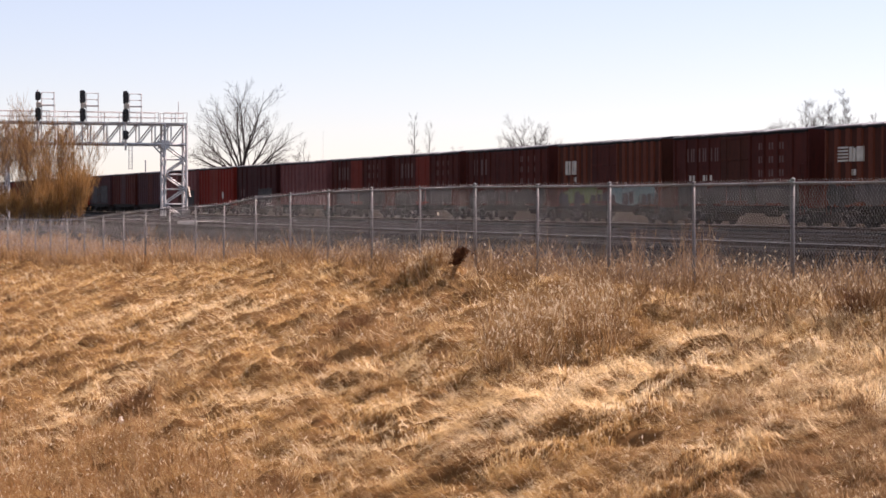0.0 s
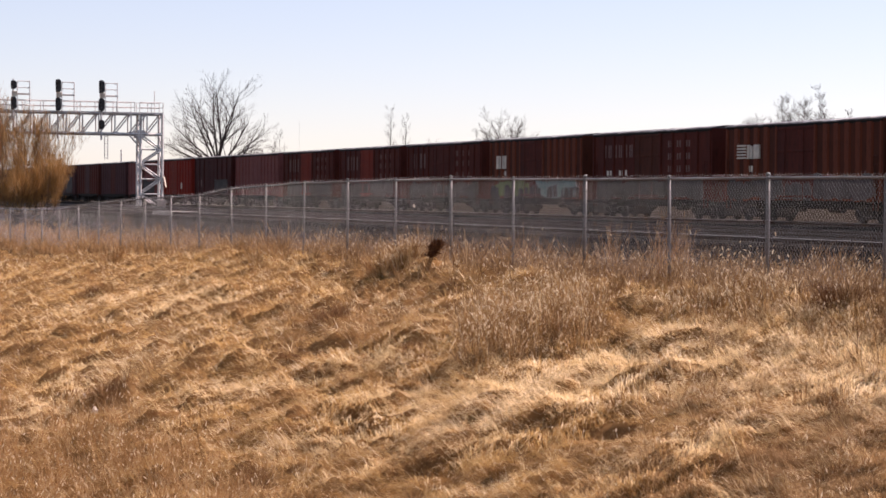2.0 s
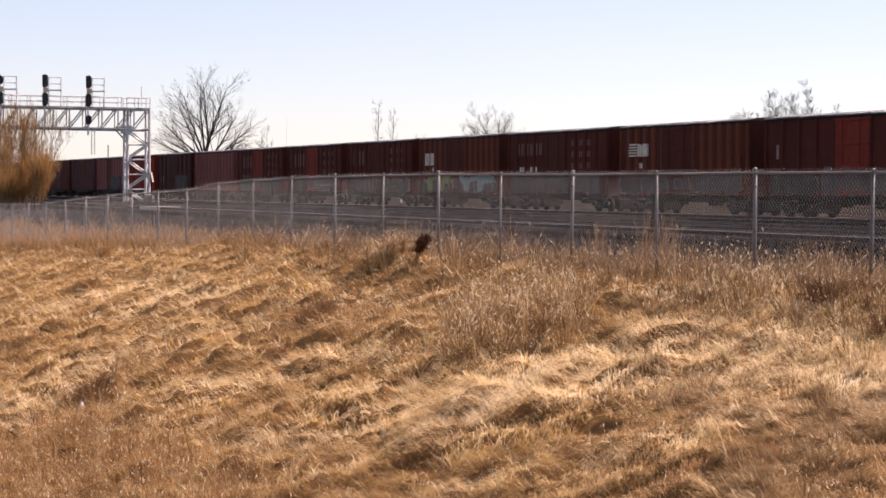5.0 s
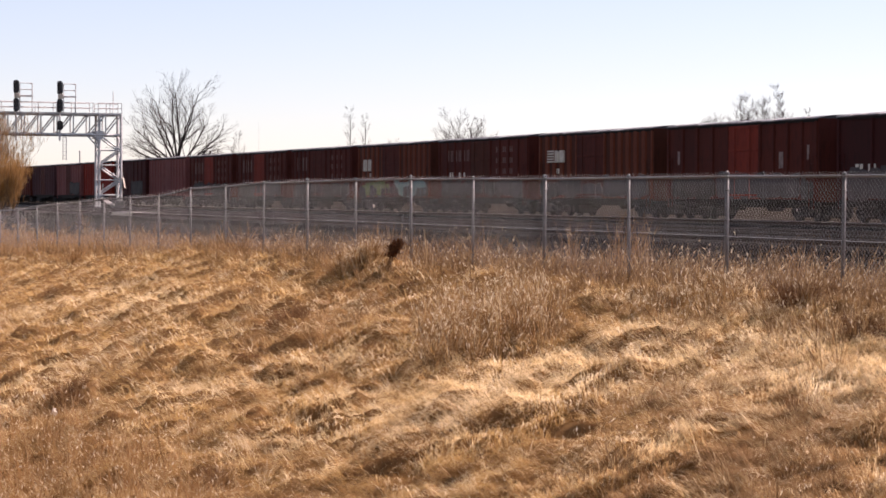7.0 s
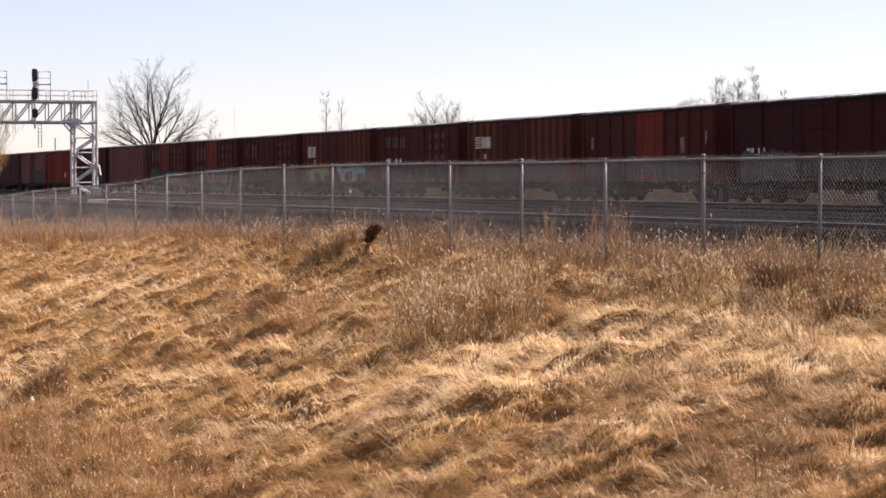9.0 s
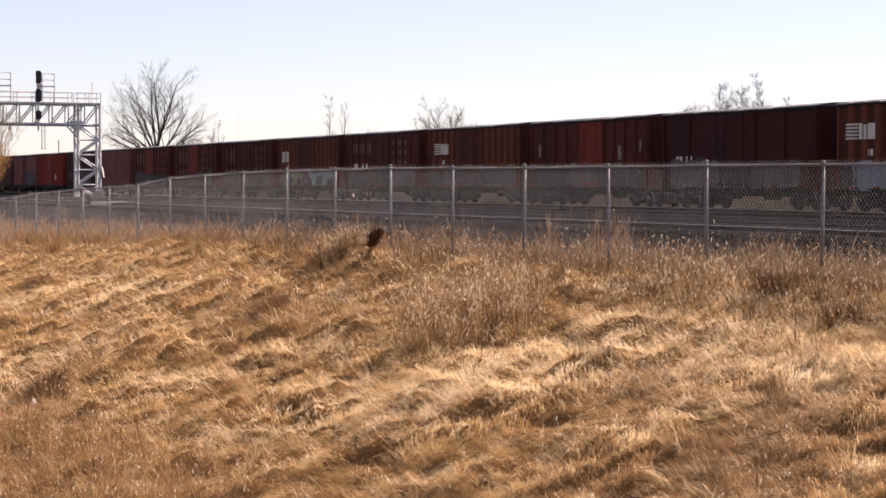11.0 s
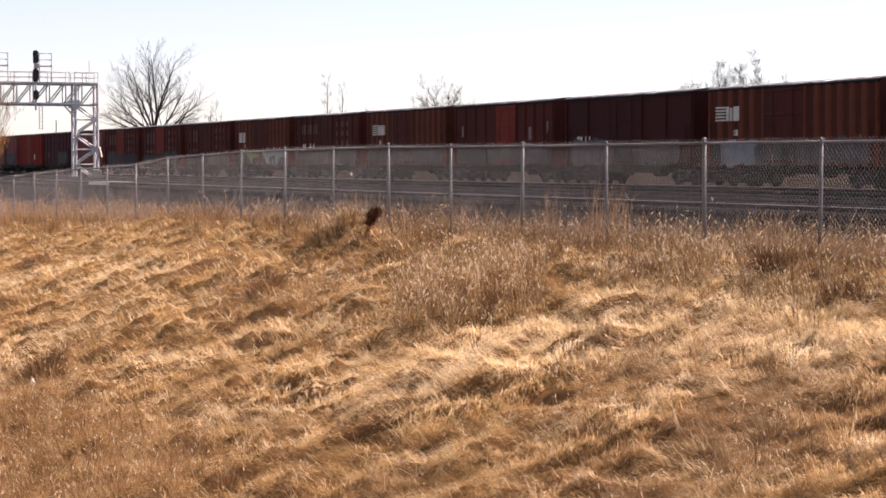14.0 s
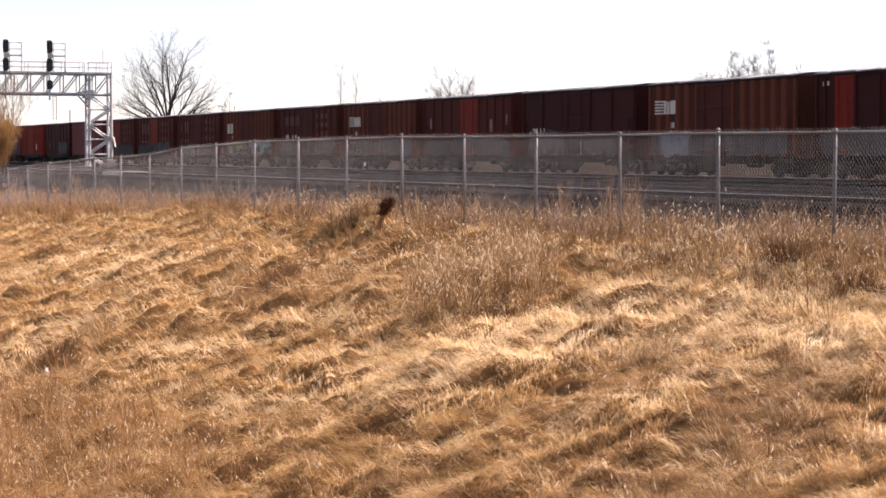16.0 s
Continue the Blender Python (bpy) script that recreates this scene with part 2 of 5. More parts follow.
# fence: straight in plan, its top follows the ground
FX, FSLOPE = 18.04, -0.4078               # x = FX + FSLOPE * y
POST = 2.824                              # step in y from post to post
FENCE_H = 1.83
TOP_Y = np.array([20.0, 25.7, 28.5, 31.4, 37.0, 42.6, 45.5, 51.1, 56.8, 59.6, 65.2, 70.9, 76.5, 82.0, 92.0, 110.0])
TOP_Z = np.array([1.92, 1.93, 1.94, 1.95, 1.95, 1.98, 1.97, 1.93, 1.79, 1.60, 1.48, 1.30, 1.06, 0.98, 0.95, 0.95])


CF, SF = 0.926, 0.3776                    # cosine and sine of the fence's turn


def fence_q(x, y):
    """Distance from the fence, towards the camera."""
    return CF * (FX + FSLOPE * y - x)


def bottom_y(b):
    """How far ahead, on the bearing b, the seen part of the bank begins."""
    return 5.95 / (0.18 + 0.278 * (0.4078 + b))


def smooth(a, b, v):
    t = np.clip((v - a) / (b - a), 0, 1)
    return t * t * (3 - 2 * t)


def waves(x, y, seed, size):
    """Cheap smooth noise from -1 to 1: sums of turned sines with warp."""
    r = np.random.RandomState(seed)
    out, amp, tot = 0.0, 1.0, 0.0
    k = 2 * math.pi / size
    for o in range(5):
        for j in range(3):
            an, ph, ph2 = r.rand() * 6.283, r.rand() * 6.283, r.rand() * 6.283
            ca, sn = math.cos(an), math.sin(an)
            p = (x * ca + y * sn) * k
            q = (-x * sn + y * ca) * k * 0.7
            out = out + amp * np.sin(p + ph + 1.4 * np.sin(q + ph2))
            tot += amp
        k, amp = k * 1.83, amp * 0.62
    return out / tot * 2.2


# humps and hollows of their own: x, y, half width, half depth, height
HUMPS = ((2.31, 24.50, 0.23, 0.22, -0.95), (-5.45, 36.5, 0.6, 0.5, 0.20), (-5.20, 35.75, 0.26, 0.18, -0.22), (1.45, 25.6, 0.26, 0.18, -0.14), (1.05, 23.9, 0.3, 0.2, -0.14),
         (-3.45, 39.8, 0.34, 0.30, 0.12), (3.4, 21.5, 0.8, 0.35, 0.10), (3.0, 26.9, 0.45, 0.40, 0.10), (-0.1, 33.3, 0.35, 0.3, 0.08))


def ground_z(x, y):
    """Height of the ground: a grass bank falls from the fence to a ditch and rises again to the camera."""
    x, y = np.asarray(x, float), np.asarray(y, float)
    q = fence_q(x, y)
    base = np.interp(np.clip(y + SF * q, 20, 110), TOP_Y, TOP_Z) - FENCE_H
    bank = base - np.minimum(0.3 * np.maximum(q - 0.8, 0), 3.6 + base)
    z = np.maximum(bank, -3.6 * smooth(0.6, 4.2, 16.7 - q))
    z = z + (RAIL_Z - 0.42 - z) * smooth(0.5, 5.0, -q)
    # rounded mats of fallen grass with sharp creases between them
    u, v = 0.966 * x + 0.259 * y, 0.966 * y - 0.259 * x
    pillow = 0.19 * np.abs(waves(u * 0.6, v, 3, 1.9)) + 0.09 * np.abs(waves(u * 0.5, v, 5, 0.9)) + 0.04 * np.abs(waves(u * 0.5, v, 6, 0.5))
    mound = pillow - 0.11 + 0.10 * waves(x, y, 9, 5.0)
    mound = mound * (1 - 0.9 * np.exp(-(((x - 2.3) / 0.5) ** 2 + ((y - 24.4) / 0.6) ** 2)))
    mound = mound * (1 - 0.7 * np.exp(-(((x - 4.2) / 1.2) ** 2 + ((y - 18.7) / 1.2) ** 2)))
    mound = mound * (1 - 0.75 * np.exp(-(((x - 5.7) / 1.6) ** 2 + ((y - 25.0) / 2.6) ** 2)))
    z = z + mound * smooth(-0.5, 1.5, q) * smooth(2, 6, np.hypot(x, y)) * smooth(16.5, 13.5, q)
    for cx, cy, rx, ry, h in HUMPS:
        z = z + h * np.exp(-(((x - cx) / rx) ** 2 + ((y - cy) / ry) ** 2) ** 2)
    return z


# ------------------------------------------------------------------ ground
def build_ground():
    ang = np.concatenate([np.arange(-180, -16, 6.0), np.arange(-16, 18, 0.16), np.arange(18, 180, 6.0)])
    ang = np.radians(ang)
    rad = np.concatenate([[0.6, 2, 4, 6, 8, 10, 12, 14], 15.5 * 1.0036 ** np.arange(0, 535), 107 * 1.12 ** np.arange(0, 34)])
    A, Rr = np.meshgrid(ang, rad)
    x, y = Rr * np.sin(A), Rr * np.cos(A)
    z = ground_z(x, y)
    na, nr = len(ang), len(rad)
    v = np.stack([x, y, z], -1).reshape(-1, 3)
    i, j = np.meshgrid(np.arange(nr - 1), np.arange(na), indexing="ij")
    j2 = (j + 1) % na
    q = np.stack([i * na + j2, (i + 1) * na + j2, (i + 1) * na + j, i * na + j], -1).reshape(-1, 4)
    v = np.concatenate([v, [[0, 0, float(ground_z(0.0, 0.1))]]])
    t = np.stack([np.full(na, len(v) - 1), (np.arange(na) + 1) % na, np.arange(na)], -1)
    me = mesh_arrays("ground", v, q, t, SOIL)
    me.polygons.foreach_set("use_smooth", [True] * len(me.polygons))
    # cinders take over behind the fence
    me.materials.append(CINDER)
    vx, vy = v[:, 0], v[:, 1]
    far = fence_q(vx, vy) < -1.5 + 0.8 * waves(vx, vy, 15, 3.0)
    idx = np.concatenate([far[q].all(1), far[t].all(1)]).astype(np.int32)
    me.polygons.foreach_set("material_index", idx)
    tagged(new("ground", me), "uneven straw-brown bank falling from the fence to a ditch", "ground", kind="structure")


build_ground()


def strip(name, d0, d1, a0, a1, z0, z1, material, label, category, shoulder=0.8):
    """A long low bed along the tracks."""
    bm = bmesh.new()
    n = 60
    prof = ((d0 - shoulder, z0), (d0, z1), (d1, z1), (d1 + shoulder, z0))
    rows = []
    for k in range(n + 1):
        a = a0 + (a1 - a0) * k / n
        rows.append([bm.verts.new(on_track(a, d, z)) for d, z in prof])
    for r, s in zip(rows, rows[1:]):
        for c in range(3):
            bm.faces.new((r[c], r[c + 1], s[c + 1], s[c]))
    ob = part(name, bm, material, None, label)
    return tagged(ob, category=category, kind="structure")


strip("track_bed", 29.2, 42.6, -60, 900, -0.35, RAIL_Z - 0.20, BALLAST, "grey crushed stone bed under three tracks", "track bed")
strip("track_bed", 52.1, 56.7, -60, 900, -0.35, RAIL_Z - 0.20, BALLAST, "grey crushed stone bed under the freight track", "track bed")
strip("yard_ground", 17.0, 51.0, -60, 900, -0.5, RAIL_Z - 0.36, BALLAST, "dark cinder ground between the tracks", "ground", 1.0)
strip("far_verge", 57.8, 1600.0, -400, 2600, -0.4, RAIL_Z - 0.36, VERGE, "dull brown-grey gravel verge beyond the train", "verge", 1.0)
strip("gravel_shoulder", 28.16, 28.42, -60, 300, 0.0, RAIL_Z - 0.345, VERGE, "thin pale line of gravel at the foot of the track bed", "gravel", 0.03)
strip("gravel_patch", 31.0, 33.0, 133.0, 139.0, -0.1, RAIL_Z + 0.02, GRAVEL, "pale gravel crossing pad between the rails", "gravel patch", 0.2)


def marker():
    th = tagged(new("trackside_marker"), "small white marker plate on a short post", "marker")
    p = on_track(136.2, 48.7, -0.1)
    th.matrix_basis = pose(p.x, p.y, p.z)
    part("post", rod(bmesh.new(), (0, 0, -0.2), (0, 0, 1.0), 0.03), GALV, th)
    part("plate", box(bmesh.new(), -0.10, 0.10, -0.05, -0.032, -0.11, 0.11, 0.005), WHITEP, th, "white plate", pose(0, 0, 0.95, -10, 0, 45))


marker()


def track(d, label):
    th = tagged(new("railway_track"), label, "railway track", "railway tracks", "structure")
    for s in (-0.75, 0.75):
        bm = bmesh.new()
        prof = ((-0.036, 0.0), (0.036, 0.0), (0.036, -0.05), (0.01, -0.06), (0.01, -0.15), (0.07, -0.165), (-0.07, -0.165), (-0.01, -0.15), (-0.01, -0.06), (-0.036, -0.05))
        ra = [bm.verts.new(on_track(-60, d + s + o, RAIL_Z + z)) for o, z in prof]
        rb = [bm.verts.new(on_track(900, d + s + o, RAIL_Z + z)) for o, z in prof]
        for k in range(len(prof)):
            bm.faces.new((ra[k], ra[(k + 1) % 10], rb[(k + 1) % 10], rb[k]))
        rl = part("rail", bm, RUST, th, "rusty steel rail")
        bm = bmesh.new()
        ra = [bm.verts.new(on_track(-60, d + s + o, RAIL_Z + z)) for o, z in ((0.026, 0.003), (-0.026, 0.003), (-0.041, -0.020))]
        rb = [bm.verts.new(on_track(900, d + s + o, RAIL_Z + z)) for o, z in ((0.026, 0.003), (-0.026, 0.003), (-0.041, -0.020))]
        for k in range(2):
            bm.faces.new((ra[k], ra[k + 1], rb[k + 1], rb[k]))
        part("running_surface", bm, RAIL if d == TRAIN_D or (s < 0 and d < 33) else WORN, rl, "worn running surface")
    n = 700
    vs, qs = [], []
    for k in range(n):
        a = -20 + k * 0.6
        for (ox, oy) in ((-1.28, -0.11), (1.28, -0.11), (1.28, 0.11), (-1.28, 0.11)):
            for z in (-0.30, -0.165):
                p = on_track(a + oy, d + ox, RAIL_Z + z)
                vs.append((p.x, p.y, p.z))
        b = k * 8
        qs += [(b + 1, b + 3, b + 5, b + 7), (b, b + 2, b + 3, b + 1), (b + 2, b + 4, b + 5, b + 3), (b + 4, b + 6, b + 7, b + 5), (b + 6, b, b + 1, b + 7)]
    put("ties", mesh_arrays("ties", vs, np.array(qs), np.zeros((0, 3), int), TIE), th)["kind"] = "stuff"


for d in NEAR_TRACKS:
    track(d, "empty railway track with shiny rails on ballast")
track(TRAIN_D, "railway track carrying the freight train")


# ------------------------------------------------------------------ fence
def build_fence():
    fence = tagged(new("chain_link_fence"), "galvanised chain-link fence with round posts and top rail", "fence")
    ux = Vector((FSLOPE, 1)).normalized()           # direction of the fence, away
    pitch = POST / ux.y
    ids = range(-9, 19)
    pts = []
    for i in ids:
        y = POST * (26.1 - i)
        zt = float(np.interp(y, TOP_Y, TOP_Z))
        pts.append(Vector((FX + FSLOPE * y, y, zt)))
    bm = bmesh.new()
    rod(bm, (0, 0, -FENCE_H - 0.3), (0, 0, -0.02), 0.026, n=10)
    bmesh.ops.create_uvsphere(bm, u_segments=10, v_segments=5, radius=0.033, matrix=Matrix.Translation((0, 0, -0.02)))
    for z in (-0.25, -0.62, -1.0, -1.38):
        rod(bm, (0, 0, z - 0.012), (0, 0, z + 0.012), 0.033, n=10)
    post = mesh_of("post", bm, GALV, True)
    bm = bmesh.new()
    rod(bm, (0, 0, -FENCE_H - 0.3), (0, 0, 0.0), 0.032, n=10)
    bmesh.ops.create_uvsphere(bm, u_segments=10, v_segments=5, radius=0.039, matrix=Matrix.Translation((0, 0, 0)))
    for z in (-0.25, -0.7, -1.15):
        rod(bm, (0, 0, z - 0.014), (0, 0, z + 0.014), 0.039, n=10)
    brace_post = mesh_of("post", bm, GALV, True)
    for i, p in zip(ids, pts):
        lean = ((i * 37) % 11 - 5) * 0.12
        put("post", brace_post if i % 2 and i > 7 else post, fence, "", pose(p.x, p.y, p.z, lean * 0.6, lean, 0))
    for a, b in zip(pts, pts[1:]):
        bm = bmesh.new()
        rod(bm, a + Vector((0, 0, -0.05)), b + Vector((0, 0, -0.05)), 0.02, n=8)
        part("top_rail", bm, GALV, fence, smooth=True)
        # woven wires: each zigzags upright from bottom to top
        cell = 0.042 if a.y < 40 else 0.044 if a.y < 56 else 0.06
        rise, hgt = cell, FENCE_H
        nw = int(pitch / cell)
        nz = int(hgt / rise)
        d = b - a
        flip = (np.arange(nw)[:, None] + np.arange(nz + 1)[None, :]) % 2
        s0 = (np.arange(nw)[:, None] + 0.02 + 0.96 * flip) / nw
        zz = np.broadcast_to(np.linspace(-hgt + 0.02, 0.015, nz + 1)[None, :], s0.shape)
        px = a.x + d.x * s0
        py = a.y + d.y * s0
        pz = a.z + d.z * s0 + zz
        side = np.where(flip == 0, 0.003, -0.003)
        P = np.stack([px + side * 0.92 - 0.035, py + side * 0.4, pz], -1)
        A_, B_ = P[:, :-1].reshape(-1, 3), P[:, 1:].reshape(-1, 3)
        wr = 0.0019 if a.y < 40 else 0.0019 if a.y < 56 else 0.0026
        v, q = tubes(A_, B_, wr, wr, 3)
        put("mesh_panel", mesh_arrays("mesh_panel", v, q, np.zeros((0, 3), int), WIRE), fence)


build_fence()


# ------------------------------------------------------------------ boxcars
CAR, BODY, PITCH = 15.55, 15.2, 16.9
SILL, EAVE = 0.98, 4.94
HALFW = 1.5


@lru_cache(None)
def shell_mesh():
    """Body with recessed sides: two side sheets, ends with ribs, floor."""
    bm = bmesh.new()
    h = BODY / 2
    box(bm, -HALFW, HALFW, -h, h, SILL, EAVE, 0.03)
    for s in (-1, 1):
        box(bm, -HALFW - 0.02, HALFW + 0.02, s * h - 0.09, s * h + 0.03, SILL - 0.02, EAVE - 0.01)
    return mesh_of("body", bm, PAINT["oxide"])


@lru_cache(None)
def roof_mesh():
    bm = bmesh.new()
    h = BODY / 2 + 0.06
    ys = np.linspace(-h, h, 15)
    prof = ((-1.58, EAVE - 0.03), (-1.58, EAVE + 0.03), (-0.75, EAVE + 0.16), (0, EAVE + 0.20), (0.75, EAVE + 0.16), (1.58, EAVE + 0.03), (1.58, EAVE - 0.03))
    rows = [[bm.verts.new((x, y, z)) for x, z in prof] for y in ys]
    for r, s in zip(rows, rows[1:]):
        for c in range(6):
            bm.faces.new((r[c], r[c + 1], s[c + 1], s[c]))
        bm.faces.new((r[6], r[0], s[0], s[6]))
    bm.faces.new(rows[0])
    bm.faces.new(rows[-1][::-1])
    for y in ys[1:-1]:
        for s in (-1, 1):
            rod(bm, (0, y, EAVE + 0.19), (s * 1.55, y, EAVE + 0.035), 0.03, n=4)
    return mesh_of("roof", bm, ROOFM)


@lru_cache(None)
def rib_mesh(wide=False):
    """Outside post: a hat section standing off the side sheet."""
    bm = bmesh.new()
    prof = ((-0.27, 0), (-0.20, -0.09), (0.20, -0.09), (0.27, 0)) if wide else ((-0.13, 0), (-0.075, -0.09), (0.075, -0.09), (0.13, 0))
    lo = [bm.verts.new((x, y, SILL + 0.05)) for y, x in prof]
    hi = [bm.verts.new((x, y, EAVE - 0.12)) for y, x in prof]
    for k in range(3):
        bm.faces.new((lo[k], lo[k + 1], hi[k + 1], hi[k]))
    bm.faces.new(lo[::-1])
    bm.faces.new(hi)
    return mesh_of("side_post", bm, PAINT["oxide"])


@lru_cache(None)
def end_rib_mesh():
    return mesh_of("end_rib", box(bmesh.new(), -1.2, 1.2, -0.05, 0.05, -0.08, 0.08, 0.04), PAINT["oxide"])


@lru_cache(None)
def end_wall_mesh():
    return mesh_of("end_wall", box(bmesh.new(), -HALFW - 0.01, HALFW + 0.01, -0.012, 0.012, SILL + 0.02, EAVE - 0.06, 0.004), PAINT["end"])


@lru_cache(None)
def door_mesh(w):
    return mesh_of("door", box(bmesh.new(), -0.07, 0, -w / 2, w / 2, SILL + 0.12, EAVE - 0.16, 0.012), PAINT["oxide"])


@lru_cache(None)
def door_rib_mesh(w):
    return mesh_of("door_rib", box(bmesh.new(), -0.105, -0.06, -w / 2 + 0.05, w / 2 - 0.05, -0.05, 0.05, 0.01), PAINT["oxide"])


@lru_cache(None)
def lock_bar_mesh():
    return mesh_of("lock_bar", rod(bmesh.new(), (-0.13, 0, SILL + 0.14), (-0.13, 0, EAVE - 0.18), 0.022), PAINT["oxide"])


@lru_cache(None)
def side_sill_mesh():
    bm = bmesh.new()
    h = BODY / 2
    box(bm, -HALFW - 0.06, -HALFW + 0.05, -h, h, SILL - 0.12, SILL + 0.10)
    box(bm, -HALFW - 0.05, -HALFW + 0.05, -4.2, 4.2, SILL - 0.30, SILL - 0.118)
    box(bm, -HALFW - 0.07, -HALFW + 0.05, -h, h, EAVE - 0.16, EAVE - 0.02)
    box(bm, -HALFW - 0.14, -HALFW - 0.03, -5.0, 5.0, SILL + 0.03, SILL + 0.09)
    return mesh_of("side_sill", bm, PAINT["oxide"])


@lru_cache(None)
def ladder_mesh():
    bm = bmesh.new()
    for y in (-0.22, 0.22):
        box(bm, -0.08, -0.05, y - 0.02, y + 0.02, SILL - 0.35, 3.2)
    for k in range(7):
        z = SILL - 0.3 + k * 0.42
        rod(bm, (-0.09, -0.24, z), (-0.09, 0.24, z), 0.013, n=5)
    return mesh_of("ladder", bm, PAINT["oxide"])


@lru_cache(None)
def underframe_mesh():
    bm = bmesh.new()
    box(bm, -0.28, 0.28, -7.4, 7.4, SILL - 0.32, SILL - 0.02)
    for y in (-5.6, -2.2, 2.2, 5.6):
        box(bm, -1.35, 1.35, y - 0.1, y + 0.1, SILL - 0.22, SILL - 0.01)
    rod(bm, (0.7, -0.6, SILL - 0.32), (0.7, 0.6, SILL - 0.32), 0.2, n=10)
    box(bm, -0.9, -0.5, 0.9, 1.4, SILL - 0.45, SILL - 0.05, 0.03)
    return mesh_of("underframe", bm, UNDER)


@lru_cache(None)
def coupler_mesh():
    bm = bmesh.new()
    box(bm, -0.11, 0.11, 0, 0.62, 0.76, 0.96, 0.02)
    box(bm, -0.20, 0.20, 0.58, 0.88, 0.72, 1.0, 0.06)
    rod(bm, (0.35, 0.1, 0.85), (0.28, 0.8, 0.45), 0.03, n=6)
    return mesh_of("coupler", bm, UNDER)


@lru_cache(None)
def sideframe_mesh():
    """Cast truck frame: arched bar over the springs, journals, bolster."""
    bm = bmesh.new()
    for s in (-1, 1):
        x = s * 1.0
        a, b = x - 0.09, x + 0.09
        box(bm, a, b, -0.62, 0.62, 0.62, 0.78, 0.03)
        box(bm, a, b, -0.42, 0.42, 0.22, 0.34, 0.03)
        box(bm, a - 0.02, b + 0.02, -1.08, -0.68, 0.36, 0.64, 0.05)
        box(bm, a - 0.02, b + 0.02, 0.68, 1.08, 0.36, 0.64, 0.05)
        for y in (-0.42, 0.42):
            box(bm, a, b, y - 0.07, y + 0.07, 0.30, 0.66)
        for y in (-0.22, 0, 0.22):
            rod(bm, (x, y, 0.32), (x, y, 0.64), 0.085, n=8)
        for y in (-1, 1):
            rod(bm, (x, y * 0.42, 0.3), (x, y * 0.75, 0.5), 0.08, n=6)
    box(bm, -1.05, 1.05, -0.2, 0.2, 0.56, 0.80, 0.03)
    # added block, no real part: keeps the gaps between the wheels dark
    box(bm, -0.62, 0.62, -1.75, 1.75, 0.20, 0.80, 0.05)
    return mesh_of("truck_frame", bm, UNDER)


@lru_cache(None)
def wheelset_mesh():
    """Two flanged wheels on an axle, centred on the axle."""
    bm = bmesh.new()
    rod(bm, (-1.0, 0, 0), (1.0, 0, 0), 0.075, n=8)
    for s in (-1, 1):
        rod(bm, (s * 0.69, 0, 0), (s * 0.82, 0, 0), 0.42, n=16)
        rod(bm, (s * 0.66, 0, 0), (s * 0.69, 0, 0), 0.445, n=16)
        rod(bm, (s * 0.82, 0, 0), (s * 0.845, 0, 0), 0.41, 0.36, n=16)
        for k in range(4):
            an = k * math.pi / 2
            rod(bm, (s * 0.84, 0.2 * math.cos(an), 0.2 * math.sin(an)), (s * 0.855, 0.2 * math.cos(an), 0.2 * math.sin(an)), 0.04, n=6)
    return mesh_of("wheelset", bm, UNDER)


def bars_mark(name, car, rects, material, label=""):
    """Painted mark: plates 6 mm proud, rects of (y0, y1, z0, z1) on the near side; y runs towards the front."""
    proud = 0.10 if name == "emblem_bar" else 0.012
    for y0, y1, z0, z1 in rects:
        part(name, box(bmesh.new(), -HALFW - proud, -HALFW + 0.002, min(y0, y1), max(y0, y1), z0, z1), material, car, label)


def logo_rects(y, z, k):
    """Striped block beside two slanted strokes; y is its front edge, k its scale."""
    r = [(y, y - 1.25 * k, z - i * 0.20 * k - 0.11 * k, z - i * 0.20 * k) for i in range(5)]
    for o, wd, drop in ((1.36, 0.34, 0.0), (1.80, 0.30, 0.08), (2.24, 0.72, 0.0)):
        r.append((y - o * k, y - (o + wd) * k, z - 0.92 * k, z - (0.01 + drop) * k))
    return r


def spray_mark(name, car, y0, y1, z0, z1, material, seed):
    """Big rounded sprayed letter-like shapes, as overlapping lobes with no meaning."""
    r = random.Random(seed)
    n = max(3, int((y1 - y0) / 0.8))
    for k in range(n):
        bm = bmesh.new()
        yc = y0 + (y1 - y0) * (k + 0.5) / n
        w = (y1 - y0) / n * r.uniform(0.85, 1.1)
        zt, zb = z1 - r.uniform(0, 0.25), z0 + r.uniform(0, 0.2)
        zc, hh = (zt + zb) / 2, (zt - zb) / 2
        ring, back = [], []
        for a in range(14):
            an = 2 * math.pi * a / 14
            q = r.uniform(0.8, 1.05)
            yy = yc + w * 0.72 * q * math.copysign(abs(math.cos(an)) ** 0.6, math.cos(an))
            zz = zc + hh * q * math.copysign(abs(math.sin(an)) ** 0.6, math.sin(an))
            ring.append(bm.verts.new((-HALFW - 0.094 - 0.004 * (k % 3), yy, zz)))
            back.append(bm.verts.new((-HALFW + 0.002, yy, zz)))
        bm.faces.new(ring)
        for a in range(14):
            bm.faces.new((ring[a], back[a], back[(a + 1) % 14], ring[(a + 1) % 14]))
        part(name, bm, material, car, "faded spray-painted shape")


WHEELS = []


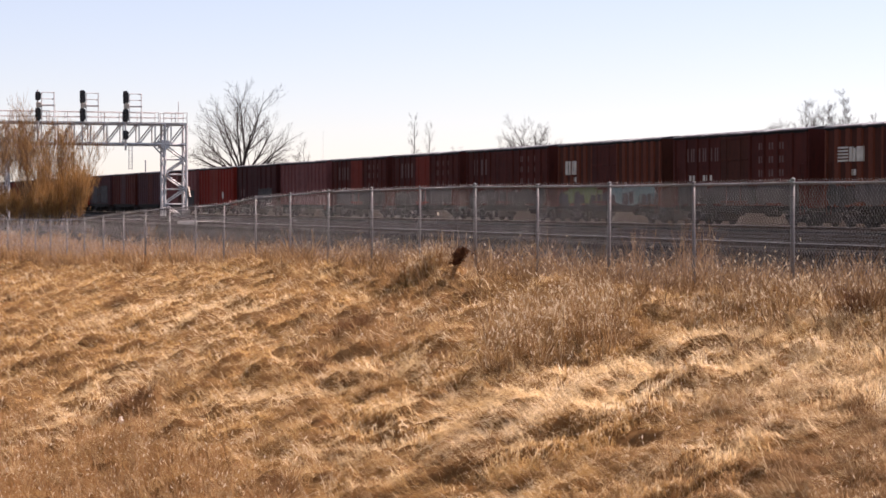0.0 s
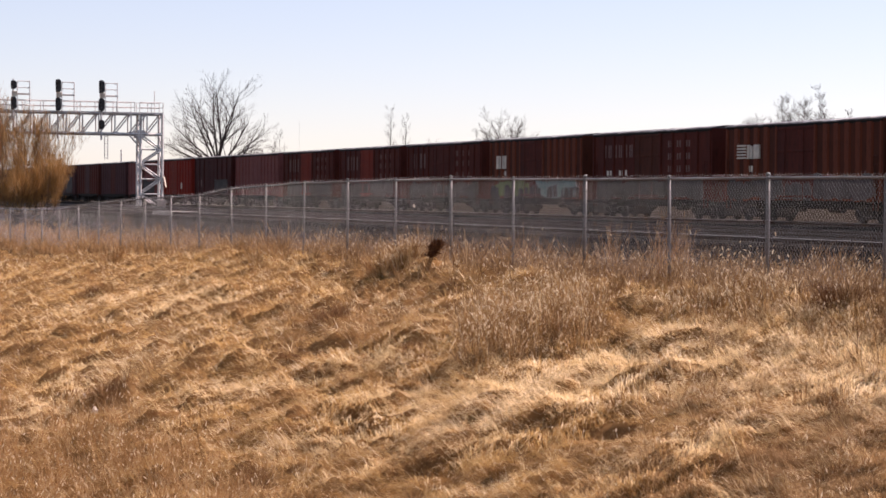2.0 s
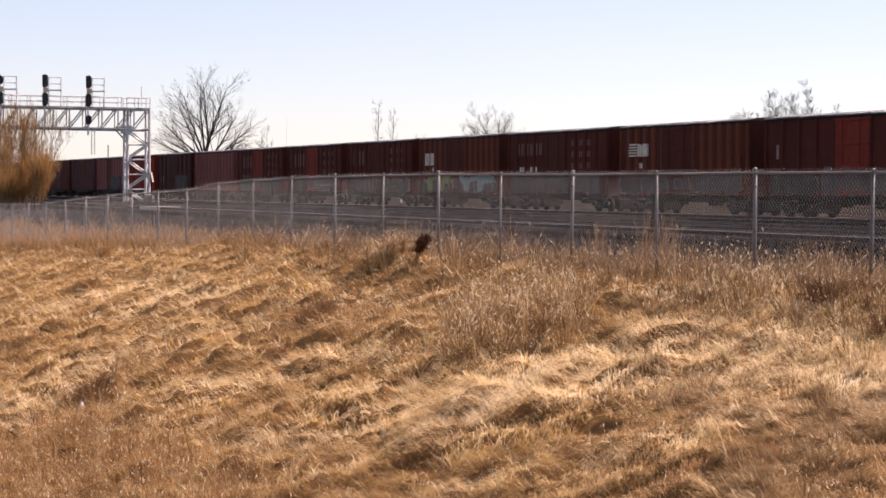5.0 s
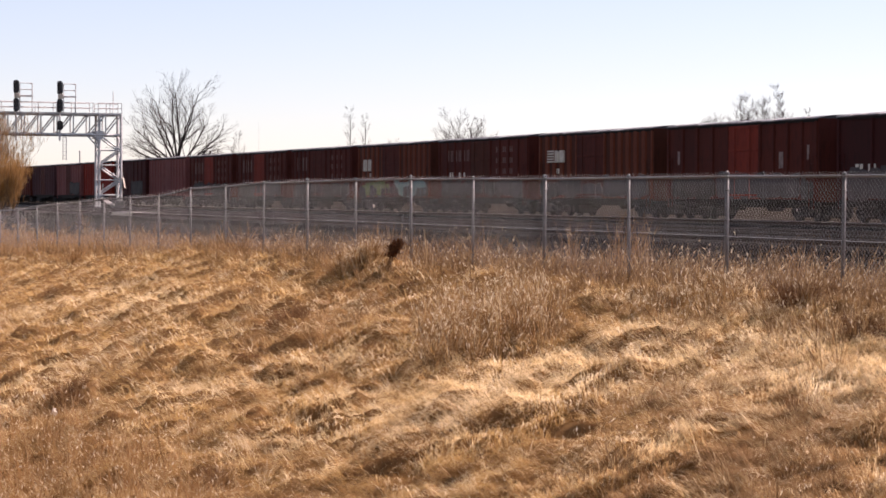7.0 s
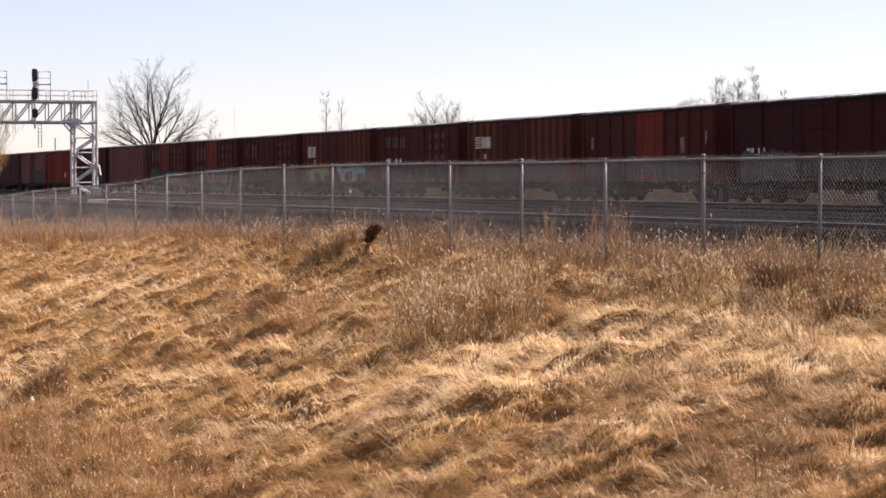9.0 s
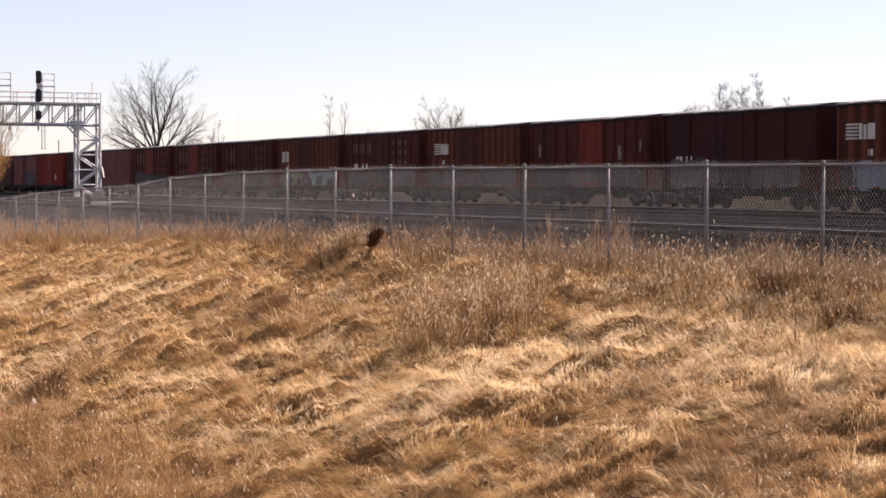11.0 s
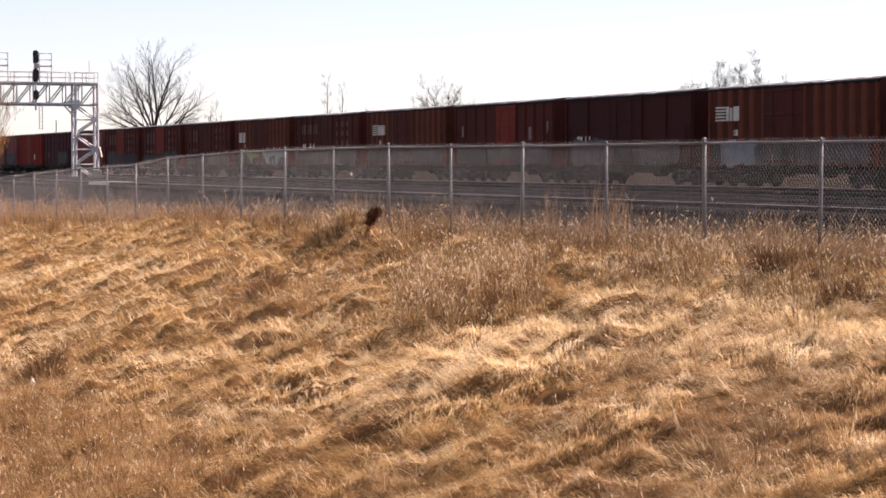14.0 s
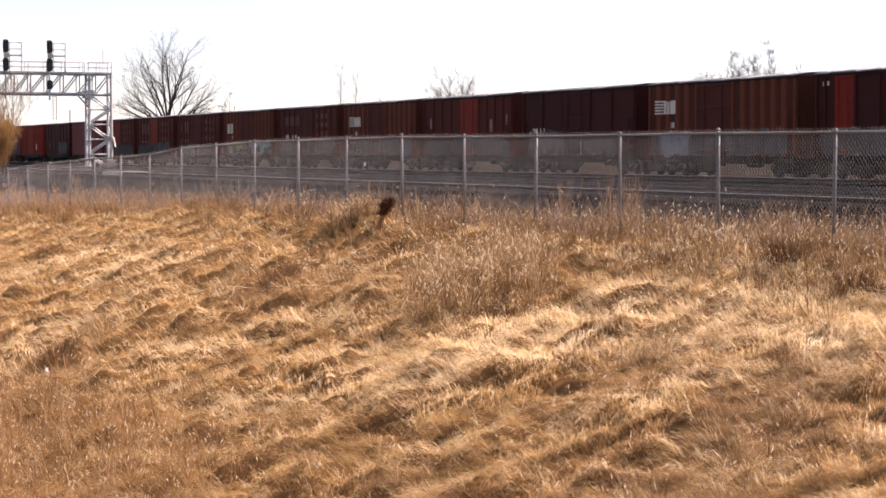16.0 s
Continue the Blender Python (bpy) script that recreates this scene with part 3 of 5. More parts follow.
def boxcar(k, paint, door, door_w, door_y, ribs, label, near):
    car = tagged(new("boxcar"), label, "boxcar", "boxcars of the freight train")
    p, dm = PAINT[paint], PAINT[door]
    put("body", shell_mesh(), car, "", None, p)
    put("roof", roof_mesh(), car, "weathered dark roof, its glints put in as pale patches")
    # the same near-black darkens the sill and gives the eave its shade
    put("side_sill", side_sill_mesh(), car, "near-black sill and eave rail", None, PAINT["end"])
    put("underframe", underframe_mesh(), car, "black steel underframe")
    dr = put("door", door_mesh(door_w), car, "sliding side door", pose(-HALFW, door_y, 0), dm)
    for q in range(4):
        put("door_rib", door_rib_mesh(door_w), dr, "", pose(0, 0, SILL + 0.3 + q * 1.13), dm)
    for q in (-1, 1):
        put("lock_bar", lock_bar_mesh(), dr, "", pose(0, q * door_w / 4, 0), dm)
    h = BODY / 2
    for q in range(6):
        for e in (-1, 1):
            put("end_rib", end_rib_mesh(), car, "", pose(0, e * h, SILL + 0.58 + q * 0.56), PAINT["end"])
    for e in (-1, 1):
        put("end_wall", end_wall_mesh(), car, "near-black end wall, grime and shade in its paint", pose(0, e * (h + 0.036), 0))
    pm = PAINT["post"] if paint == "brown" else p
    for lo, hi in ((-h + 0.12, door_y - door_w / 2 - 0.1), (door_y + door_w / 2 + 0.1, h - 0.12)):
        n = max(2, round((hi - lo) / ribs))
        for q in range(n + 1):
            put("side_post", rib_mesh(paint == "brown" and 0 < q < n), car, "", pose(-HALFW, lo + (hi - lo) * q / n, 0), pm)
    for y in (-h + 0.45, h - 0.45):
        put("ladder", ladder_mesh(), car, "", pose(-HALFW - 0.02, y, 0), p)
    put("coupler", coupler_mesh(), car, "", pose(0, h, 0))
    put("coupler", coupler_mesh(), car, "", pose(0, -h, 0, 0, 0, 180))
    for y in (-5.6, 5.6):
        tr = put("truck", sideframe_mesh(), car, "black cast steel truck", pose(0, y, 0))
        for o in (-0.86, 0.86):
            w = put("wheelset", wheelset_mesh(), tr, "steel wheels on an axle", pose(0, o, 0.42))
            if near:
                WHEELS.append((w, o))
    return car


CARS = {}


def front(t):
    """Where the front of car 0 stands along the track: the train slows a little, then gathers speed."""
    return 91.67 + 3.933 * t - 0.0275 * t * t + 0.00139 * t ** 3


KINDS = {
    -2: ("brown", "oxide", 3.6, 0.35, 1.05, "brown ribbed boxcar with a white emblem and green spray paint"),
    -1: ("oxide", "brown", 3.2, 0.2, 1.55, "dark oxide-red boxcar with pale faded lettering"),
    0: ("brown", "oxide", 3.6, 0.35, 1.05, "brown ribbed boxcar with a large white emblem"),
    1: ("oxide", "rust", 3.0, -0.6, 1.5, "dark red boxcar with a brighter red door"),
    2: ("maroon", "maroon", 3.6, 0.0, 2.4, "dark maroon smooth-sided boxcar with small white marks"),
    3: ("brown", "oxide", 3.6, 0.35, 1.05, "brown ribbed boxcar with a white striped emblem"),
    4: ("maroon", "red", 1.6, 5.1, 1.9, "dark maroon boxcar with a red door"),
    5: ("oxide", "oxide", 3.2, 0, 1.3, "oxide-red boxcar at the tail in view"),
    -3: ("oxide", "oxide", 3.0, 0.3, 1.2, "dark oxide-red boxcar with faint lettering"),
    -4: ("oxide", "rust", 3.2, 0.4, 1.2, "oxide-red boxcar with a redder door"),
    -5: ("oxide", "rust", 3.2, 0.4, 1.2, "oxide-red boxcar with faded lettering and a red door"),
    -6: ("faded", "faded", 3.0, 0.0, 1.1, "faded pinkish-red boxcar with ribbed sides"),
    -7: ("maroon", "maroon", 3.4, 0, 2.2, "dark maroon smooth-sided boxcar"),
    -8: ("red", "rust", 3.0, 0.5, 1.4, "bright red boxcar with white marks"),
    -9: ("faded", "oxide", 3.0, 0.0, 1.4, "faded red boxcar with grey spray paint"),
    -10: ("grey", "oxide", 3.0, 0, 1.3, "dark grey-purple boxcar with a red door"),
    -11: ("oxide", "grey", 3.0, 0, 1.4, "dark red boxcar with a grey door"),
    -12: ("grey", "oxide", 3.0, 0, 1.4, "dark grey boxcar with spray paint"),
}


def build_train():
    order = ("oxide", "maroon", "brown", "rust")
    for k in range(-19, 6):
        kind = KINDS.get(k) or (order[k % 4], order[(k + 1) % 4], 3.0, 0.0, 1.4, "dark red boxcar far along the train")
        CARS[k] = boxcar(k, *kind, near=-3 <= k <= 5)
    h = BODY / 2
    bars_mark("emblem_bar", CARS[0], logo_rects(h - 1.3, 3.95, 0.79), WHITEP, "bar of a white striped emblem")
    bars_mark("emblem_bar", CARS[3], logo_rects(h - 0.8, 4.02, 0.79), WHITEP, "bar of a white striped emblem")
    bars_mark("emblem_bar", CARS[-2], [(h - 1.3 - o, h - 1.3 - o - w, 3.02, 3.88) for o, w in ((0.0, 0.40), (0.58, 0.26), (1.04, 0.24), (1.46, 0.30))], WHITEP, "upright block of a white emblem")
    for k in (0, 3, -2):
        bars_mark("number_bar", CARS[k], [(h - 2.0 - i * 0.32, h - 2.22 - i * 0.32, 2.55, 2.85) for i in range(3)], WHITEP, "small white number bar")
        bars_mark("door_mark", CARS[k], [(1.2, 0.4, 4.02, 4.08), (1.3, 0.3, 3.80, 3.86)], LABEL)
        bars_mark("data_bar", CARS[k], [(-6.2 + i * 0.4, -6.0 + i * 0.4, 2.3, 2.5) for i in range(3)], BEIGEP)
    big = [(h - 1.4 - i * 0.72 - q, h - 1.54 - i * 0.72 - q, 3.5, 4.25) for i in range(6) for q in (0, 0.26)]
    bars_mark("lettering_bar", CARS[-1], big, BEIGEP, "tall pale lettering bar")
    bars_mark("number_bar", CARS[-1], [(h - 1.9 - i * 0.42, h - 2.15 - i * 0.42, 2.45, 2.75) for i in range(7) if i != 3], WHITEP)
    bars_mark("data_bar", CARS[-1], [(-2.4 - i * 1.1 - q, -2.56 - i * 1.1 - q, z, z + 0.36) for i in range(3) for q in (0, 0.3) for z in (2.6, 3.3, 4.0)], BEIGEP)
    for k in (-3, -4, -5):
        bars_mark("lettering_bar", CARS[k], [(h - 1.2 - i * 0.8, h - 1.5 - i * 0.8, 3.2, 4.3) for i in range(5)], BEIGEP, "pale lettering bar")
        bars_mark("data_bar", CARS[k], [(-2.6 - i * 1.1 - q, -2.76 - i * 1.1 - q, z, z + 0.38) for i in range(3) for q in (0, 0.3) for z in (2.5, 3.3, 4.0)], BEIGEP)
        bars_mark("door_label", CARS[k], [(0.9, 0.2, 3.7, 3.9)], WHITEP)
        bars_mark("number_bar", CARS[k], [(h - 1.3 - i * 0.7, h - 1.7 - i * 0.7, 2.3, 2.55) for i in range(5)], BEIGEP)
    bars_mark("number_bar", CARS[2], [(h - 1.5 - i, h - 1.5 - i - 0.26, 2.0, 2.72) for i in (0, 0.36, 1.05, 1.41)], WHITEP, "white number bar")
    bars_mark("door_mark", CARS[2], [(0.1, -0.25, 2.95, 3.25), (-0.7, -1.4, 3.75, 3.95)], LABEL)
    bars_mark("door_mark", CARS[1], [(0.0, -0.75, 3.8, 4.0), (1.0, 0.8, 2.8, 3.0)], LABEL)
    bars_mark("number_bar", CARS[1], [(h - 1.1, h - 1.35, 2.9, 3.6), (-4.0, -4.4, 2.6, 3.4), (-6.6, -6.8, 3.0, 3.7)], LABEL)
    bars_mark("number_bar", CARS[4], [(h - 0.6, h - 1.15, 4.35, 4.55)], WHITEP)
    bars_mark("number_bar", CARS[-8], [(-2.6, -3.6, 1.7, 2.4)], WHITEP)
    bars_mark("number_bar", CARS[-7], [(h - 1.5 - i, h - 1.8 - i, 1.9, 2.6) for i in range(2)], BEIGEP)
    for k, y0, y1, z1, c in ((-2, 0.6, 6.6, 2.05, "green"), (-2, -6.8, -0.6, 2.15, "teal"), (-1, -6.5, -2.5, 2.2, "silver"), (0, -6.8, -1.5, 2.3, "lilac"), (0, 1.6, 4.5, 2.1, "silver"),
                             (1, -6.0, 2.0, 2.3, "lilac"), (2, 1.5, 6.5, 2.5, "lilac"), (2, -6.0, -1.8, 2.2, "silver"), (3, 3.0, 6.6, 2.2, "pale"), (3, 0.5, 2.8, 2.1, "silver"), (3, -6.8, -1.0, 2.2, "lilac"),
                             (4, -6.5, -0.5, 2.5, "silver"), (-7, -6.0, -1.0, 2.6, "silver"), (-12, -6, 5.5, 3.6, "silver"), (-9, -6.5, -1.0, 2.6, "silver"), (-4, -6.0, 0, 2.3, "silver"), (-5, -1.0, 6.0, 2.2, "silver"), (5, -6, 6, 2.4, "silver"),
                             (-2, -7.2, 7.2, 1.75, "grey"), (-1, -2.2, 6.8, 2.1, "grey"), (0, 4.8, 7.2, 2.0, "grey"), (0, -1.2, 1.4, 1.9, "lilac"), (1, 2.4, 7.0, 2.1, "grey"), (1, -7.3, -6.2, 1.9, "silver"), (2, -1.6, 1.4, 2.2, "grey"),
                             (3, 5.8, 7.2, 2.0, "grey"), (3, -0.8, 0.4, 2.2, "grey"), (4, -0.2, 7.0, 2.3, "lilac"), (-3, -7.0, 7.0, 2.0, "grey"), (-4, 0.2, 7.0, 2.0, "grey"), (-5, -7.0, -1.2, 2.1, "grey")):
        spray_mark("spray_paint", CARS[k], y0, y1, SILL - 0.02, z1 + 0.25, SPRAY[c], k * 7 + int(y0 * 3))


build_train()


# ------------------------------------------------------------------ signal gantry
def build_gantry():
    base = Vector((-25.7, 200.0, RAIL_Z))
    g = tagged(new("signal_gantry"), "grey steel lattice signal gantry over the tracks", "signal gantry")
    g.matrix_basis = pose(*base, 0, 0, math.degrees(TH))
    zb, zt = 6.8, 8.75                      # truss bottom and top above rail
    x0, x1 = -19.0, 1.0
    hw = 0.75                               # half depth along the track

    def beam(name, a, b, r=0.07):
        bm = bmesh.new()
        rod(bm, a, b, r * 1.3, n=4)
        part(name, bm, GANTRY, g)

    for y in (-hw, hw):
        for z in (zb, zt):
            beam("chord", (x0, y, z), (x1, y, z), 0.11)
        n = 13
        for k in range(n):
            xa, xb = x0 + (x1 - x0) * k / n, x0 + (x1 - x0) * (k + 1) / n
            beam("web_post", (xa, y, zb), (xa, y, zt), 0.05)
            beam("web_brace", (xa, y, zb), (xb, y, zt), 0.05)
    for tx in (-1.15, -18.0):
        for ox in (0, 2.1):
            for y in (-hw, hw):
                beam("leg", (tx + ox, y, -0.7), (tx + ox, y, zt), 0.10)
        for k in range(5):
            za, zc = -0.3 + k * 1.42, -0.3 + (k + 1) * 1.42
            for y in (-hw, hw):
                beam("leg_brace", (tx + (0 if k % 2 else 2.1), y, za), (tx + (2.1 if k % 2 else 0), y, zc), 0.06)
                beam("leg_strut", (tx, y, zc), (tx + 2.1, y, zc), 0.05)
            for ox in (0, 2.1):
                beam("leg_brace", (tx + ox, -hw, za), (tx + ox, hw, zc), 0.05)
        beam("knee_strut", (tx - 0.55, -hw, zb), (tx, -hw, zb - 0.6), 0.07) if tx > -5 else None
        beam("knee_brace", (tx - 1.2 + (0 if tx > -5 else 4.5), -hw, zb), (tx, -hw, zb - 1.3), 0.06) if tx > -5 else None
    bm = bmesh.new()
    box(bm, x0, x1, -hw - 0.1, hw + 0.1, zt + 0.08, zt + 0.13)
    part("walkway", bm, GANTRY, g)
    # the handrail is broken where the truss meets the tower
    for y in (-hw - 0.08, hw + 0.08):
        for xa, xb, n in ((x0, -1.75, 11), (-1.25, x1, 3)):
            for z in (zt + 0.6, zt + 1.08):
                beam("handrail", (xa, y, z), (xb, y, z), 0.03)
            for k in range(n):
                xx = xa + (xb - xa) * k / (n - 1)
                beam("rail_post", (xx, y, zt + 0.1), (xx, y, zt + 1.08), 0.03)
    for y in (-hw - 0.06, hw + 0.06):
        part("gusset", box(bmesh.new(), -1.5, -0.75, y - 0.015, y + 0.015, zb - 0.35, zb + 0.4, 0.005), GANTRY, g, "bolted steel gusset")
    beam("lightning_rod", (0.35, 0, zt), (0.35, 0, zt + 2.2), 0.03)

    def head(x, z, tall=0.35):
        bm = bmesh.new()
        n = 20
        ring0, ring1 = [], []
        for k in range(n):
            an = 2 * math.pi * k / n
            dx, dz = 0.27 * math.cos(an), 0.27 * math.sin(an) + (tall if math.sin(an) > 0 else -tall)
            ring0.append(bm.verts.new((x + dx, -hw - 0.42, z + dz)))
            ring1.append(bm.verts.new((x + dx, -hw - 0.36, z + dz)))
        bm.faces.new(ring0[::-1])
        bm.faces.new(ring1)
        for k in range(n):
            bm.faces.new((ring0[k], ring0[(k + 1) % n], ring1[(k + 1) % n], ring1[k]))
        box(bm, x - 0.2, x + 0.2, -hw - 0.34, -hw - 0.05, z - tall - 0.25, z + tall + 0.25, 0.04)
        h = part("signal_head", bm, BLACK, g, "black oval signal head")
        for dz in ((0.38, 0.0, -0.38) if tall > 0.2 else (0.14, -0.14)):
            bm = bmesh.new()
            rod(bm, (x, -hw - 0.75, z + dz - 0.02), (x, -hw - 0.42, z + dz), 0.14, n=12)
            part("hood", bm, BLACK, h)

    for sx in (-4.96, -9.05, -13.2):
        beam("mast", (sx, -hw - 0.2, zb - 0.6), (sx, -hw - 0.2, zt + 3.0), 0.07)
        head(sx, zt + 2.45, 0.35 if sx > -13 else 0.14)
        head(sx, zt + 0.75)
        if sx > -5:
            head(sx, zb + 0.85, 0.16)
        # service cage beside the heads
        for z in (zt + 1.65, zt + 2.2, zt + 2.8):
            beam("cage_rail", (sx + 0.3, -hw - 0.3, z), (sx + 1.5, -hw - 0.3, z), 0.03)
            beam("cage_rail", (sx + 1.5, -hw - 0.3, z), (sx + 1.5, hw * 0.2, z), 0.03)
        for ox in (0.35, 1.5):
            beam("cage_post", (sx + ox, -hw - 0.3, zt + 0.1), (sx + ox, -hw - 0.3, zt + 2.8), 0.035)
        bm = bmesh.new()
        box(bm, sx + 0.2, sx + 1.55, -hw - 0.4, 0.0, zt + 1.56, zt + 1.62)
        part("cage_floor", bm, GANTRY, g)
        bm = bmesh.new()
        box(bm, sx - 0.16, sx + 0.30, -hw - 0.52, -hw - 0.12, zt + 1.38, zt + 1.86, 0.03)
        part("junction_box", bm, WHITEP, g, "white junction box")
    part("sign_plate", box(bmesh.new(), -0.26, 0.26, -0.015, 0.015, -0.5, 0.5, 0.005), WHITEP, g, "white enamel plate", pose(1.2, -hw - 0.12, 2.3, -12, 6, 62))
    part("sign_plate", box(bmesh.new(), -0.12, 0.12, -0.015, 0.015, -0.26, 0.26, 0.005), WHITEP, g, "white enamel plate", pose(-1.1, -hw - 0.16, 3.75, -12, 6, 62))
    for ox in (-0.16, 0.16):
        beam("ladder_rail", (-4.45 + ox, -hw, zb - 2.4), (-4.45 + ox, -hw, zb), 0.025)
    for k in range(7):
        beam("ladder_rung", (-4.61, -hw, zb - 2.3 + k * 0.34), (-4.29, -hw, zb - 2.3 + k * 0.34), 0.018)
    for z in (-0.3,):
        bm = bmesh.new()
        box(bm, 0.35, 1.25, -hw - 0.25, hw + 0.25, -0.7, 0.6, 0.05)
        part("equipment_case", bm, GALV, g, "silver equipment case at the leg")


build_gantry()


def trackside_pole(bearing, depth, top, r, label, category):
    th = tagged(new("pole"), label, category)
    th.matrix_basis = pose(bearing / 3688.0 * depth, depth, -0.4)
    part("shaft", rod(bmesh.new(), (0, 0, -0.2), (0, 0, top), r, r * 0.7, 8), GANTRY, th)
    part("cap", rod(bmesh.new(), (0, 0, top), (0, 0, top + 0.12), r * 1.3, r * 0.8, 8), GANTRY, th)


trackside_pole(-526, 300, 8.1, 0.13, "grey post standing behind the train", "post")
trackside_pole(-212, 700, 26.0, 0.035, "far thin radio mast on the skyline", "mast")


# ------------------------------------------------------------------ trees
def grow(seed, height, spread, levels, splits, upright=0.35, stems=1, r0=0.28, fan=0.25):
    """Limb segments of a many-stemmed willow: lists of start, end, radii, level."""
    r = random.Random(seed)
    segs = []

    def limb(p, d, length, rad, lev):
        n = 4 if lev < 2 else 3
        q, dirn = p.copy(), d.copy()
        ends = []
        for k in range(n):
            dirn = (dirn + Vector((r.gauss(0, 0.06), r.gauss(0, 0.06), r.gauss(0.03, 0.05))) * (1 + lev * 0.5)).normalized()
            e = q + dirn * length / n
            ra, rb = rad * (1 - 0.55 * k / n), rad * (1 - 0.55 * (k + 1) / n)
            segs.append((q.copy(), e.copy(), ra, rb, lev))
            ends.append((e.copy(), dirn.copy(), rb))
            q = e
        if lev >= levels:
            return
        for c in range(splits[min(lev, len(splits) - 1)]):
            e, dd, rb = ends[-1] if c < 2 else ends[r.randrange(max(0, int(n * 0.25)), n)]
            an = r.uniform(0, 6.283)
            out = Vector((math.cos(an), math.sin(an), 0)) * spread * r.uniform(0.6, 1.25)
            nd = (dd + out + Vector((0, 0, upright * r.uniform(0.2, 1.2)))).normalized()
            limb(e, nd, length * r.uniform(0.55, 0.82), rb * r.uniform(0.5, 0.75), lev + 1)

    for s in range(stems):
        an = 6.283 * (s + r.uniform(-0.3, 0.3)) / stems
        d0 = Vector((fan * math.cos(an), fan * math.sin(an), 1)).normalized()
        limb(Vector((0.3 * math.cos(an), 0.3 * math.sin(an), -0.3)), d0, height * 0.34 * r.uniform(0.85, 1.1), r0 / (stems ** 0.35), 0)
    top = max(s[1].z for s in segs)
    k = height / top
    return [(a * k, b * k, x, y, l) for a, b, x, y, l in segs]


def bare_crown(seed, height, fork, half, stems, kids=(9, 6, 5), r0=0.34, low=62, wander=0.07, thin=1.0, clear=0.26):
    """Limb segments of a leafless tree: a short trunk, limbs that fan out to an oval crown, boughs and fine twigs."""
    r = random.Random(seed)
    segs = []

    def limb(p, d, length, rad, lev, rise):
        n = (8, 5, 3, 2)[lev]
        q, dirn, left = p, d, kids[lev] if lev < 3 else 0
        for k in range(n):
            dirn = (dirn + Vector((r.gauss(0, 1), r.gauss(0, 1), r.gauss(0, 0.7))) * wander + Vector((0, 0, rise))).normalized()
            e = q + dirn * (length / n)
            segs.append((q, e, rad * (1 - 0.75 * k / n), rad * (1 - 0.75 * (k + 1) / n), lev))
            q = e
            at_ = (k + 1) / n
            if left and at_ > (clear if lev == 0 else 0.26):
                for c in range(max(1, round(left / (n * 0.75)))):
                    side = dirn.cross(Vector((r.gauss(0, 1), r.gauss(0, 1), r.gauss(0, 1)))).normalized()
                    nd = (dirn + side * r.uniform(0.45, 1.0)).normalized()
                    limb(e, nd, min(length * r.uniform(0.30, 0.52), half * (1.0, 0.5, 0.26)[lev] * r.uniform(0.7, 1.2)) * (1.25 - 0.6 * at_), rad * (1 - 0.75 * at_) * r.uniform(0.45, 0.65) * thin, lev + 1, 0.05)

    n = 6
    for k in range(n):
        a, b = fork * k / n, fork * (k + 1) / n
        segs.append((Vector((0, 0, a - 0.3)), Vector((0, 0, b - 0.3)), r0 * (1 - 0.4 * k / n), r0 * (1 - 0.4 * (k + 1) / n), 0))
    for s_ in range(stems):
        an = (2.399 * s_ if stems < 7 else math.pi * (s_ % 2)) + r.uniform(-1.35, 1.35)
        th = radians(low) * (0.08 + 0.92 * (s_ + 0.4) / stems)
        L = 1 / math.sqrt((math.sin(th) / half) ** 2 + (math.cos(th) / (height - fork)) ** 2)
        d = Vector((math.sin(th) * math.cos(an), math.sin(th) * math.sin(an), math.cos(th)))
        limb(Vector((0, 0, fork * r.uniform(0.72, 1.0) - 0.3)), d, L * r.uniform(0.82, 0.96), r0 * 0.5, 0, 0.035 * math.sin(th))
    k = height / max(s_[1].z for s_ in segs)
    return [(Vector((a.x, a.y, a.z * k)), Vector((b.x, b.y, b.z * k)), x, y, l) for a, b, x, y, l in segs]


